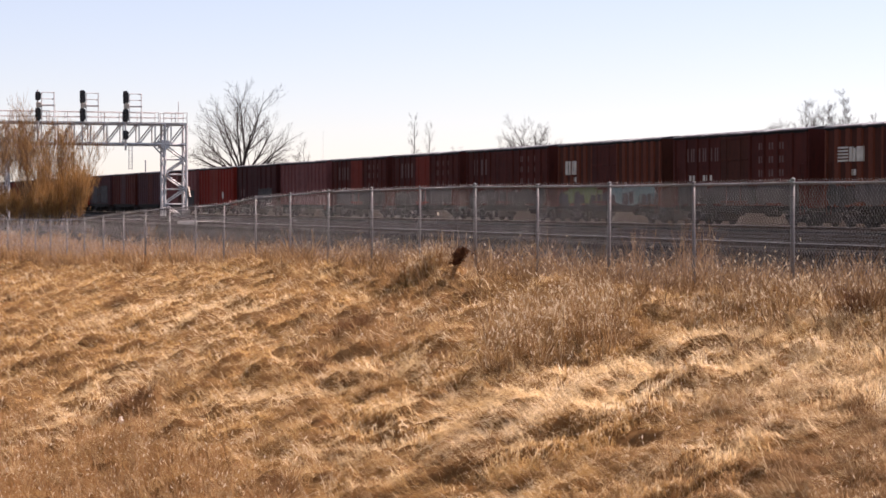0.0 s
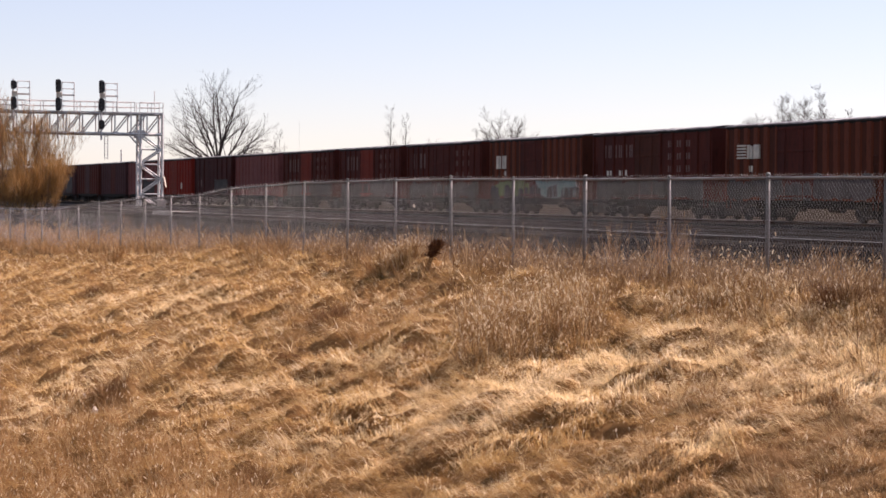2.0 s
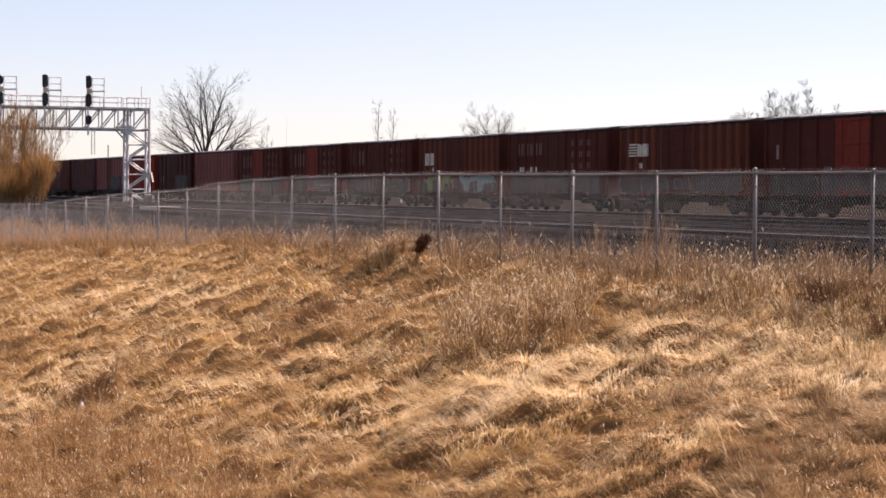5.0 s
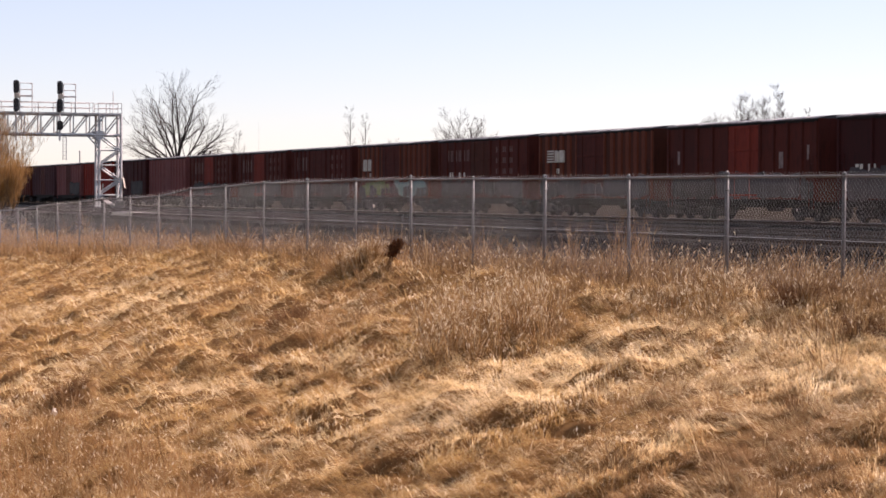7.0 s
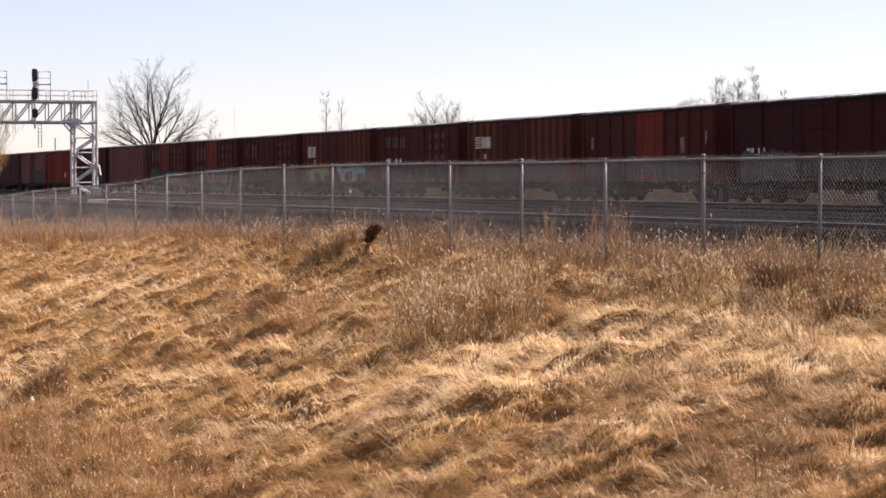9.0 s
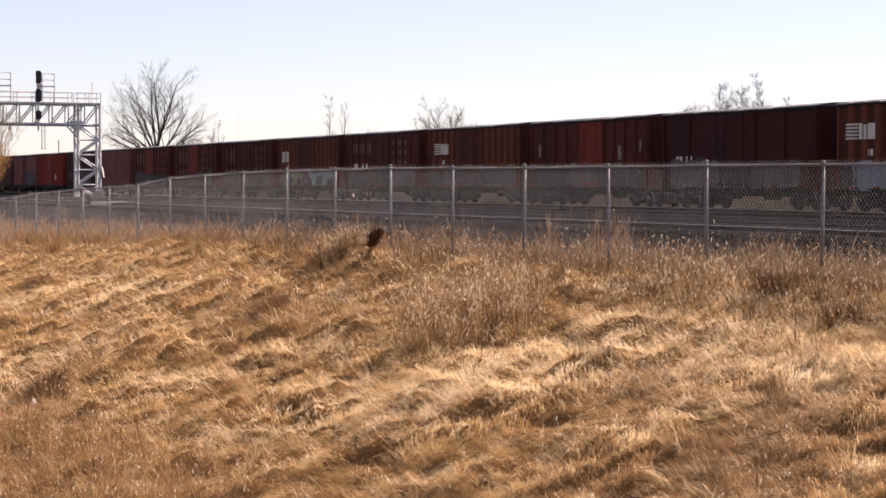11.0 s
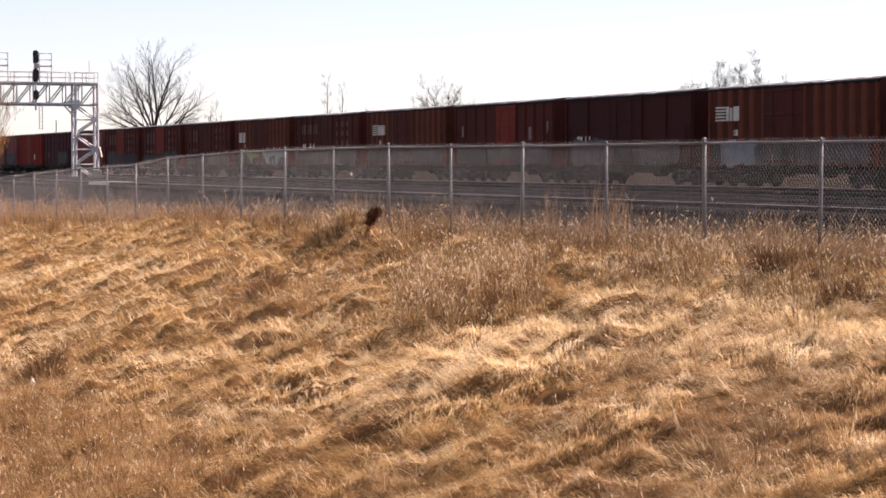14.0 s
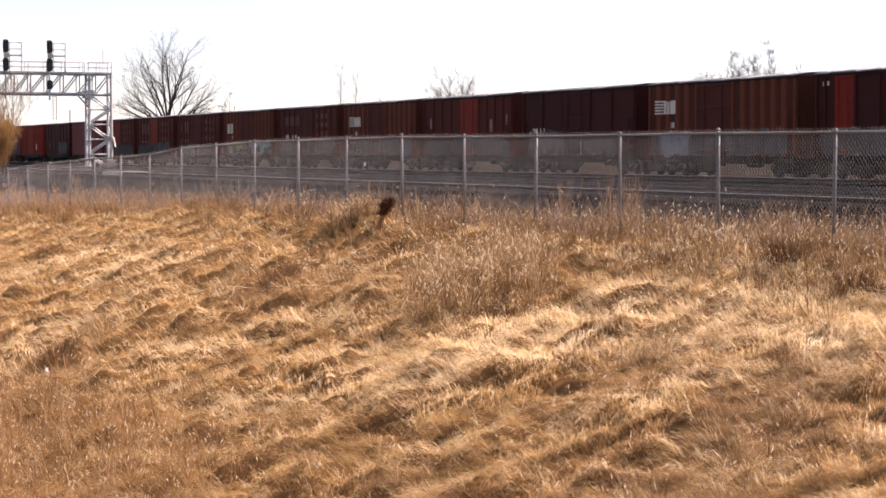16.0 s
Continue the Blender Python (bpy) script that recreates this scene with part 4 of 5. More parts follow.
def tree(name, x, y, z, label, category, segs, trunk_mat, twig_mat, cut=2, group="", minr=0.012, leaves=None, turn=0.0):
    t = tagged(new(name), label, category, group)
    t.matrix_basis = pose(x, y, z, 0, 0, turn)
    # stems that share no joint are parts of their own
    stems, ends = [], []
    for s in segs:
        if s[4] < cut:
            home = next((k for k, e in enumerate(ends) if any((s[0] - w).length < 0.02 for w in e)), None)
            if home is None:
                stems.append([])
                ends.append([])
                home = len(stems) - 1
            stems[home].append(s)
            ends[home] += [s[0], s[1]]
    crown = [s for s in segs if s[4] >= cut]
    groups = [("trunk" if len(stems) == 1 or cut > 1 else "stem", s, trunk_mat, 6) for s in stems] if cut == 1 else [("trunk", [s for s in segs if s[4] < cut], trunk_mat, 6)]
    for nm, s, mt, n in groups + [("crown", crown, twig_mat, 3)]:
        if not s:
            continue
        v, q = tubes([a for a, *_ in s], [b for _, b, *_ in s], [max(minr, c) for _, _, c, _, _ in s], [max(minr * 0.8, c) for _, _, _, c, _ in s], n)
        put(nm, mesh_arrays(nm, v, q, np.zeros((0, 3), int), mt), t)
    if leaves:
        count, size, mt, seed = leaves
        r = np.random.RandomState(seed)
        tips = [q for q in segs if q[4] >= cut]
        idx = r.randint(0, len(tips), count)
        a = np.array([tips[i][0] for i in idx]) + r.rand(count, 1) * np.array([tips[i][1] - tips[i][0] for i in idx]) + r.normal(0, 0.16, (count, 3))
        d = r.normal(0, 0.26, (count, 3)) + np.array([0, 0, 0.9])
        d /= np.linalg.norm(d, axis=1)[:, None]
        u = np.cross(d, r.normal(0, 1, (count, 3)))
        u /= np.linalg.norm(u, axis=1)[:, None]
        L = size * r.uniform(0.5, 1.5, (count, 1))
        v = np.stack([a, a + d * L * 0.5 + u * 0.009, a + d * L, a + d * L * 0.5 - u * 0.009], 1).reshape(-1, 3)
        qd = np.arange(count * 4).reshape(-1, 4)
        put("foliage", mesh_arrays("foliage", v, qd, np.zeros((0, 3), int), mt), t)["kind"] = "stuff"
    return t


def at(px, depth):
    """x of a thing that stands depth metres ahead, by its bearing px / 3688."""
    return px / 3688.0 * depth


def build_trees():
    tree("bare_tree", at(-354, 330), 330, -0.5, "large leafless tree with a broad spreading crown", "tree",
         bare_crown(8, 21.9, 8.2, 9.4, 13, (15, 6, 3), r0=0.42, low=86, wander=0.07, thin=0.85, clear=0.2), BARK, TWIG, minr=0.009, cut=2)
    tree("bare_tree", at(158, 340), 340, -0.5, "leafless tree rising behind the train", "tree",
         bare_crown(9, 17.0, 7.0, 6.2, 14, (8, 6, 4), r0=0.30, low=54), BARK, TWIG, minr=0.009, cut=2)
    for px, dep, hh, sd in ((-50, 360, 17.8, 21), (-29, 360, 16.4, 27)):
        tree("bare_tree", at(px, dep), dep, -0.5, "slender leafless tree behind the train", "tree",
             bare_crown(sd, hh, 4.0, 2.2, 1, (26, 5, 4), r0=0.30, low=8, wander=0.03, thin=0.4), BARK, TWIG, minr=0.008, cut=2)
    for px, dep, hh, sd, hw in ((-246, 380, 14.0, 31, 2.2), (-280, 380, 9.4, 32, 2.6), (25, 400, 13.2, 33, 3.0), (52, 400, 12.8, 34, 2.6), (-145, 420, 11.5, 35, 2.0)):
        tree("bare_shrub", at(px, dep), dep, -0.5, "small leafless shrub behind the train", "shrub",
             bare_crown(sd, hh, 3.5, hw, 5, (18, 6, 3), r0=0.15, low=34, thin=0.7, clear=0.4), BARK, TWIG, minr=0.009, cut=2)
    for px, dep, hh, sd, hw in ((658, 300, 17.2, 41, 1.9), (693, 300, 16.5, 42, 1.7), (724, 300, 18.3, 43, 1.4), (606, 300, 14.2, 44, 1.8), (574, 310, 13.8, 45, 2.0), (766, 300, 14.9, 46, 1.2), (628, 302, 13.9, 47, 1.6)):
        tree("bare_tree", at(px, dep), dep, -0.5, "tall thin leafless tree with upright twigs", "tree",
             bare_crown(sd, hh + 0.3, 5.0, hw * 1.2, 5, (30, 6, 3), r0=0.15, low=15, wander=0.045, thin=0.6, clear=0.5), BARK, TWIG, minr=0.008, cut=2)
    # willows by the gantry
    for px, dep, hh, sd, st, leafy, sp in ((-705, 150, 9.6, 51, 6, 1000, 0.40), (-682, 150, 8.2, 52, 5, 900, 0.36), (-750, 152, 8.4, 53, 5, 600, 0.45),
                                           (-660, 148, 5.8, 54, 6, 2200, 0.36), (-662, 146, 4.2, 55, 6, 2200, 0.45), (-700, 146, 3.4, 58, 6, 1100, 0.5), (-740, 147, 2.8, 56, 5, 800, 0.6), (-780, 150, 2.6, 57, 5, 700, 0.6)):
        tree("willow", at(px, dep), dep, -0.5, "golden-brown leafless willow with dense fine shoots", "willow",
             grow(sd, hh, sp, 3, (4, 4, 3), r0=0.12, upright=0.7, stems=st, fan=0.45), BARK, WILLOWTWIG, minr=0.011, leaves=(leafy * 2, 0.7, GOLDLEAF, sd), group="willows beside the tracks", cut=1)
    for px, dep, hh, sd in ((-775, 170, 9.4, 61), (-815, 172, 9.0, 62), (-725, 175, 9.8, 63)):
        tree("willow", at(px, dep), dep, -0.5, "pale leafless willow with fine upright shoots", "willow",
             grow(sd, hh, 0.42, 3, (4, 4, 4), r0=0.12, upright=0.7, stems=4, fan=0.4), BARK, TWIG, minr=0.010, leaves=(1800, 0.7, GREYSHOOT, sd), group="willows beside the tracks", cut=1)


build_trees()


def far_woods():
    """A low ragged belt of leafless woods on the skyline."""
    r = np.random.RandomState(8)
    n = 7000
    px = r.uniform(-1300, 1500, n)
    dep = r.uniform(620, 700, n)
    x = px / 3688 * dep
    h = 5.0 + 2.0 * waves(px, px * 0, 2, 400) + r.uniform(-1.5, 1.5, n)
    a = np.stack([x, dep, np.full(n, -0.5)], -1)
    b = a + np.stack([r.normal(0, 0.9, n), r.normal(0, 0.5, n), np.maximum(h, 2.0)], -1)
    v, q = tubes(a, b, 0.16, 0.05, 3)
    tagged(new("far_woods", mesh_arrays("far_woods", v, q, np.zeros((0, 3), int), FARWOOD)), "distant low belt of bare grey-brown woods", "woods", kind="stuff")


far_woods()


# ------------------------------------------------------------------ grass
def scatter(n, seed, out=0.0, x0=-0.235, x1=0.29):
    """Places on the bank, closer together near the camera, up to out metres behind the fence; also their distance to the fence."""
    r = np.random.RandomState(seed)
    b = r.uniform(x0, x1, n)
    y0 = bottom_y(b)
    y1 = np.minimum((FX + out / CF) / (b - FSLOPE), 112)
    y = y0 * (y1 / y0) ** r.rand(n)
    return b * y, y, fence_q(b * y, y), r


def blades(name, x, y, length, heading, rise, droop, width, material, label, category="grass", z=None, seed=0, flat=False):
    """Many bent blades: each a strip of three lengths from root over two bends to the tip."""
    n = len(x)
    z = ground_z(x, y) if z is None else z
    d = np.stack([np.cos(heading), np.sin(heading)], -1)
    p = [np.stack([x, y, z - 0.02], -1)]
    for k in range(3):
        a = rise - droop * k * 0.5
        L = length / 3
        p.append(p[-1] + np.concatenate([d * (L * np.cos(a))[:, None], (L * np.sin(a))[:, None]], 1))
    floor = ground_z(p[3][:, 0], p[3][:, 1])
    p[3][:, 2] = np.maximum(p[3][:, 2], floor + 0.01)
    p[2][:, 2] = np.maximum(p[2][:, 2], floor + 0.03)
    rr = np.random.RandomState(seed + n)
    tw = rr.uniform(0, 6.283, n)
    if flat:
        tw = heading + math.pi / 2 + rr.normal(0, 0.25, n)
    s = np.stack([np.cos(tw), np.sin(tw), rr.uniform(-0.35, 0.35, n)], -1) * (width / 2)[:, None]
    v = np.stack([p[0] - s, p[0] + s, p[1] - s, p[1] + s, p[2] - s * 0.8, p[2] + s * 0.8, p[3]], 1).reshape(-1, 3)
    b = (np.arange(n) * 7)[:, None]
    q = np.concatenate([b + np.array([[0, 1, 3, 2]]), b + np.array([[2, 3, 5, 4]])])
    me = mesh_arrays(name, v, q, b + np.array([[4, 5, 6]]), material)
    return tagged(new(name, me), label, category, kind="stuff"), p[3]


def blob(x, y, cx, cy, rx, ry):
    return np.exp(-(((x - cx) / rx) ** 2 + ((y - cy) / ry) ** 2))


def tall_share(x, y, q):
    """How much of the growth stands upright, 0 to 1."""
    s = 0.95 * smooth(1.9 + 0.4 * smooth(-6.0, -1.0, x), 0.2, q) * (1 - 0.5 * smooth(-0.3, -2.0, q) * smooth(62, 48, y))
    s = s + np.exp(-(((x - 1.75) / 1.15) ** 4 + ((y - 32.6) / 3.0) ** 4))
    s = s + 0.5 * blob(x, y, 4.4, 26.3, 1.3, 2.4) + 0.3 * blob(x, y, -0.5, 37.5, 1.8, 3.0)
    s = s + 0.40 * np.clip(waves(x, y, 21, 3.2) - 0.2, 0, 1)
    return np.clip(s, 0, 1)


def pale_share(x, y):
    """Where the straw is bleached."""
    spots = ((1.5, 1.95, 27.3, 1.6, 1.1), (0.8, 3.7, 28.0, 1.1, 1.3), (0.7, 4.3, 26.2, 1.2, 1.2), (0.7, 5.5, 23.6, 0.9, 1.3), (0.3, 5.3, 25.6, 1.0, 1.6),
             (0.8, -5.2, 46.0, 0.9, 1.2), (0.6, -4.0, 43.9, 0.8, 0.7), (0.7, -7.2, 50.5, 1.6, 1.3), (0.7, -5.6, 40.0, 1.2, 0.9), (0.6, -3.4, 39.7, 0.4, 0.4), (0.6, -0.6, 33.2, 0.8, 0.7),
             (0.6, 0.2, 29.2, 1.1, 0.7), (0.6, -3.0, 33.4, 1.4, 0.8), (0.5, -1.2, 28.2, 1.0, 0.6), (0.5, 3.2, 22.9, 1.2, 0.5), (0.75, -6.8, 36.6, 1.0, 1.8), (0.5, -6.2, 38.6, 0.8, 0.8))
    out = 0.55 * np.clip(waves(x, y, 71, 2.0) - 0.15, 0, 1)
    for a, cx, cy, rx, ry in spots:
        out = out + a * blob(x, y, cx, cy, rx, ry)
    return np.clip(out, 0, 1)


def brown_share(x, y):
    """Where the dead growth is darker."""
    return np.clip(1.0 * blob(x, y, 4.6, 20.8, 2.8, 2.0) + 0.7 * blob(x, y, -0.9, 38.0, 1.7, 3.0) + 0.95 * blob(x, y, 4.3, 24.2, 1.3, 1.9) + 0.6 * blob(x, y, 5.2, 21.5, 1.2, 1.8) + 0.7 * blob(x, y, -3.6, 42.9, 0.8, 0.7) + 0.6 * blob(x, y, -5.5, 36.2, 0.8, 0.7) + 0.5 * blob(x, y, 0.4, 26.0, 1.3, 0.7) + 0.30 * np.clip(waves(x, y, 73, 2.0) + 0.2, 0, 1), 0, 0.9)


def lay(x, y):
    """Direction in which the grass has fallen, in swirls."""
    return 3.55 + 1.1 * waves(x, y, 31, 3.4) + 0.5 * waves(x, y, 32, 1.2)


def fur(name, x, y, length, heading, rise, width, material, label, seed):
    """Fallen blades that hug the mats: a rising half, then a half that lies over."""
    r = np.random.RandomState(seed)
    n = len(x)
    z = ground_z(x, y)
    d = np.stack([np.cos(heading), np.sin(heading)], -1)
    p0 = np.stack([x, y, z - 0.015], -1)
    h = length[:, None] * 0.5
    p1 = p0 + np.concatenate([d * (np.cos(rise)[:, None] * h), np.sin(rise)[:, None] * h], 1)
    fall = rise - r.uniform(0.5, 1.3, n)
    p2 = p1 + np.concatenate([d * (np.cos(fall)[:, None] * h), np.sin(fall)[:, None] * h], 1)
    p2[:, 2] = np.maximum(p2[:, 2], ground_z(p2[:, 0], p2[:, 1]) + r.uniform(0.01, 0.05, n))
    p1[:, 2] = np.maximum(p1[:, 2], ground_z(p1[:, 0], p1[:, 1]) + 0.03)
    tw = heading + math.pi / 2 + r.normal(0, 0.3, n)
    w = np.stack([np.cos(tw), np.sin(tw), r.uniform(-0.4, 0.4, n)], -1) * (width / 2)[:, None]
    v = np.stack([p0 - w, p0 + w, p1 - w * 0.9, p1 + w * 0.9, p2], 1).reshape(-1, 3)
    b = (np.arange(n) * 5)[:, None]
    me = mesh_arrays(name, v, b + np.array([[0, 1, 3, 2]]), b + np.array([[2, 3, 4]]), material)
    tagged(new(name, me), label, "grass", kind="stuff")
    return p2


def fallen_grass():
    """Fallen grass over the whole bank, golden, bleached or brown by patches."""
    x, y, q, r = scatter(FALLEN, 1)
    keep = (q > -0.2) & (r.rand(len(x)) > 0.72 * tall_share(x, y, q))
    keep &= blob(x, y, 2.34, 24.55, 0.32, 0.42) < 0.40
    x, y = x[keep], y[keep]
    n = len(x)
    fine = waves(x, y, 33, 0.7)
    pale = r.rand(n) < np.clip(1.25 * pale_share(x, y) * (0.75 + 0.6 * fine) + 0.10, 0, 0.95)
    brown = ~pale & (r.rand(n) < np.clip(1.1 * brown_share(x, y) + 0.30 * fine, 0, 0.9))
    head = lay(x, y) + r.normal(0, 0.22, n)
    size = (0.75 + 0.35 * waves(x, y, 34, 0.9)) * (1 - 0.8 * blob(x, y, 2.32, 24.1, 0.55, 0.65))
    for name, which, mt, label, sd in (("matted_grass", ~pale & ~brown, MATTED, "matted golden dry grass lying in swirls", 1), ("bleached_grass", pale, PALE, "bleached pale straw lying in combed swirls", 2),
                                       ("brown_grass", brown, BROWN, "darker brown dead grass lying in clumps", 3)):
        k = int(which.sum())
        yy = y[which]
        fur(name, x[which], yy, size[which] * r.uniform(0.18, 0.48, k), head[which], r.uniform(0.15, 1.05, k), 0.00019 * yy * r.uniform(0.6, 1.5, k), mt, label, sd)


def seeds(name, tips, share, size, material, label, seed):
    """Slender pale ears at the tips of stalks, two crossed flakes each."""
    r = np.random.RandomState(seed)
    patch = 0.35 + 1.3 * smooth(-0.2, 0.45, waves(tips[:, 0], tips[:, 1], 64, 0.9))
    t = tips[r.rand(len(tips)) < share * patch * np.minimum(1, 30 / tips[:, 1]) ** 2]
    n = len(t)
    d = r.normal(0, 0.55, (n, 3))
    d[:, 2] = 1.0
    d /= np.linalg.norm(d, axis=1)[:, None]
    u = np.cross(d, r.normal(0, 1, (n, 3)))
    u /= np.linalg.norm(u, axis=1)[:, None]
    w = np.cross(d, u)
    L = (size * (0.55 + 1.5 * r.rand(n) ** 2.5) * np.maximum(1, t[:, 1] / 26) ** 0.5)[:, None]
    k = L * 0.24
    v = np.concatenate([np.stack([t - d * L, t + e * k, t + d * L, t - e * k], 1).reshape(-1, 3) for e in (u, w)])
    me = mesh_arrays(name, v, np.arange(n * 8).reshape(-1, 4), np.zeros((0, 3), int), material)
    tagged(new(name, me), label, "seed heads", kind="stuff")


FALLEN = 430000


def build_grass():
    fallen_grass()
    # short litter between the tussocks
    x, y, q, r = scatter(12000, 12, 1.0)
    n = len(x)
    blades("grass_litter", x, y, r.uniform(0.08, 0.24, n), r.uniform(0, 6.283, n), r.uniform(0.1, 0.8, n), r.uniform(0, 1, n), 0.0002 * y, LITTER, "short brown dead grass litter on the ground")
    # standing stalks, in tufts that spread from one root
    x, y, q, r = scatter(15000, 2, 4.5)
    keep = r.rand(len(x)) < tall_share(x, y, q) * (0.08 + 1.1 * smooth(-0.05, 0.22, waves(x, y * 0.6, 43, 0.8)))
    x, y, q = x[keep], y[keep], q[keep]
    clump = np.clip(0.78 + 0.55 * waves(x, y, 41, 1.3), 0.3, 1.5) * r.uniform(0.65, 1.3, len(x))
    per = r.randint(8, 26, len(x))
    x, y, q, clump = (np.repeat(v, per) for v in (x, y, q, clump))
    n = len(x)
    an, rad = r.uniform(0, 6.283, n), r.rand(n) ** 0.7
    ln = r.uniform(0.30, 0.72, n) * clump * (0.85 + 0.25 * smooth(1.5, 0, q))
    blades_, tips = blades("tall_grass", x + 0.09 * rad * np.cos(an), y + 0.09 * rad * np.sin(an), ln, an, 1.55 - 0.55 * rad, r.uniform(0.0, 0.9, n), 0.00022 * y * r.uniform(0.6, 1.5, n), STALK, "standing brown dry grass stalks along the fence")
    seeds("grass_seed_heads", tips, 0.26, 0.019, SEED, "pale dry seed heads on the standing grass", 6)
    # taller growth on both sides of the far fence
    r = np.random.RandomState(57)
    n = 5200
    y = r.uniform(45, 108, n)
    x = FX + FSLOPE * y + r.uniform(-0.5, 3.0, n)
    keep = r.rand(n) < smooth(45, 58, y) * (0.35 + 0.8 * smooth(-0.4, 0.3, waves(x, y * 0.5, 47, 1.1)))
    x, y = x[keep], y[keep]
    tall = (0.40 + 0.40 * smooth(50, 75, y)) * r.uniform(0.65, 1.2, len(x))
    x, y, tall = (np.repeat(v, 9) for v in (x, y, tall))
    n = len(x)
    an, rad = r.uniform(0, 6.283, n), r.rand(n) ** 0.7
    blades("far_grass", x + 0.15 * rad * np.cos(an), y + 0.15 * rad * np.sin(an), tall * r.uniform(0.5, 1.05, n), an, 1.56 - 0.4 * rad, r.uniform(0.0, 0.7, n), 0.00024 * y * r.uniform(0.6, 1.3, n), BROWN, "tall brown dry grass along the far fence")
    # low loose tufts that break the mats
    x, y, q, r = scatter(9000, 22)
    keep = (q > 0.6) & (r.rand(len(x)) < 0.12 + 0.75 * smooth(0.0, 0.6, waves(x, y, 45, 2.2))) & (blob(x, y, 2.3, 24.45, 0.4, 0.5) < 0.3)
    x, y = x[keep], y[keep]
    pale = r.rand(len(x)) < 0.35 + 0.6 * pale_share(x, y)
    for nm, which, mt, label in (("straw_tufts", pale, PALE, "loose tufts of bleached straw in the mats"), ("brown_tufts", ~pale, STALK, "loose brown tufts of thin dead stems")):
        tx, ty = x[which], y[which]
        tall = r.uniform(0.14, 0.40, len(tx))
        lean = lay(tx, ty)
        tx, ty, tall, lean = (np.repeat(v, 13) for v in (tx, ty, tall, lean))
        n = len(tx)
        an, rad = r.uniform(0, 6.283, n), r.rand(n) ** 0.7
        blades(nm, tx + 0.05 * rad * np.cos(an), ty + 0.05 * rad * np.sin(an), tall * r.uniform(0.5, 1.1, n), np.where(r.rand(n) < 0.6, lean + r.normal(0, 0.5, n), an), 1.5 - 0.7 * rad, r.uniform(0.2, 1.6, n), 0.00019 * ty * r.uniform(0.6, 1.4, n), mt, label)
    # upright stands of orange-brown stalks with a clear edge
    r = np.random.RandomState(91)
    for nm, cx, cy, rx, ry, count, top in (("standing_grass", 1.75, 32.4, 1.15, 2.6, 6200, 0.68), ("standing_grass", -0.40, 41.8, 0.46, 0.40, 3600, 0.62), ("standing_grass", 4.5, 30.2, 1.0, 1.0, 2200, 0.5)):
        x, y = cx + rx * r.uniform(-1, 1, count // 12), cy + ry * r.uniform(-1, 1, count // 12)
        keep = ((x - cx) / rx) ** 4 + ((y - cy) / ry) ** 4 < 0.70 + 0.35 * waves(x, y, 93, 0.9) + r.normal(0, 0.25, len(x))
        x, y = x[keep], y[keep]
        tall = top * r.uniform(0.6, 1.15, len(x))
        x, y, tall = (np.repeat(v, 14) for v in (x, y, tall))
        n = len(x)
        an, rad = r.uniform(0, 6.283, n), r.rand(n) ** 0.7
        blades_, tips = blades(nm, x + 0.08 * rad * np.cos(an), y + 0.08 * rad * np.sin(an), tall * r.uniform(0.5, 1.0, n), an, 1.57 - 0.35 * rad, r.uniform(0.0, 0.6, n), 0.00023 * y * (0.6 + 1.6 * r.rand(n) ** 3), STANDING, "dense stand of upright orange-brown dry stalks")
        seeds("stalk_seed_heads", tips, 0.52, 0.021, SEED, "pale seed heads on the upright stalks", 9)
    # russet weeds at the foot of the bank
    r = np.random.RandomState(77)
    n = 26000
    b, y = r.uniform(-0.225, -0.06, n), r.uniform(24, 38, n)
    x = b * y
    keep = (fence_q(x, y) > 8.7 + 0.6 * waves(x, y, 63, 2.5)) & (waves(x, y, 61, 1.0) > -0.25) & (y > bottom_y(b)) & (r.rand(n) > 0.8 * blob(x, y, -6.6, 36.1, 1.1, 2.6))
    x, y = x[keep], y[keep]
    n = len(x)
    blades_, tips = blades("russet_weeds", x, y, r.uniform(0.22, 0.72, n), r.uniform(0, 6.283, n), r.uniform(0.9, 1.55, n), r.uniform(0.0, 0.9, n), 0.00017 * y * (0.6 + 1.6 * r.rand(n) ** 3), WEED, "russet dry weeds with pale seed heads", "weeds")
    seeds("weed_seed_heads", tips, 0.24, 0.021, SEED, "tiny pale seed heads on the weeds", 8)


build_grass()


def dead_clump(x, y, height, spread, n, seed, label, material):
    """A dark dead tussock of stiff stems."""
    r = np.random.RandomState(seed)
    px, py = x + r.normal(0, spread * 0.4, n), y + r.normal(0, spread * 0.4, n)
    th = tagged(new("dead_tussock"), label, "dead plant", "dark dead tussocks")
    zz = ground_z(px, py)
    head = np.arctan2(py - y, px - x) + r.normal(0, 0.5, n)
    ob, _ = blades("growth", px, py, height * r.uniform(0.5, 1.1, n), head, r.uniform(0.9, 1.5, n), r.uniform(-0.1, 0.8, n), np.maximum(0.004, 0.00018 * py), material, "", "plant", zz, seed)
    ob.parent = th
    del ob["category"]


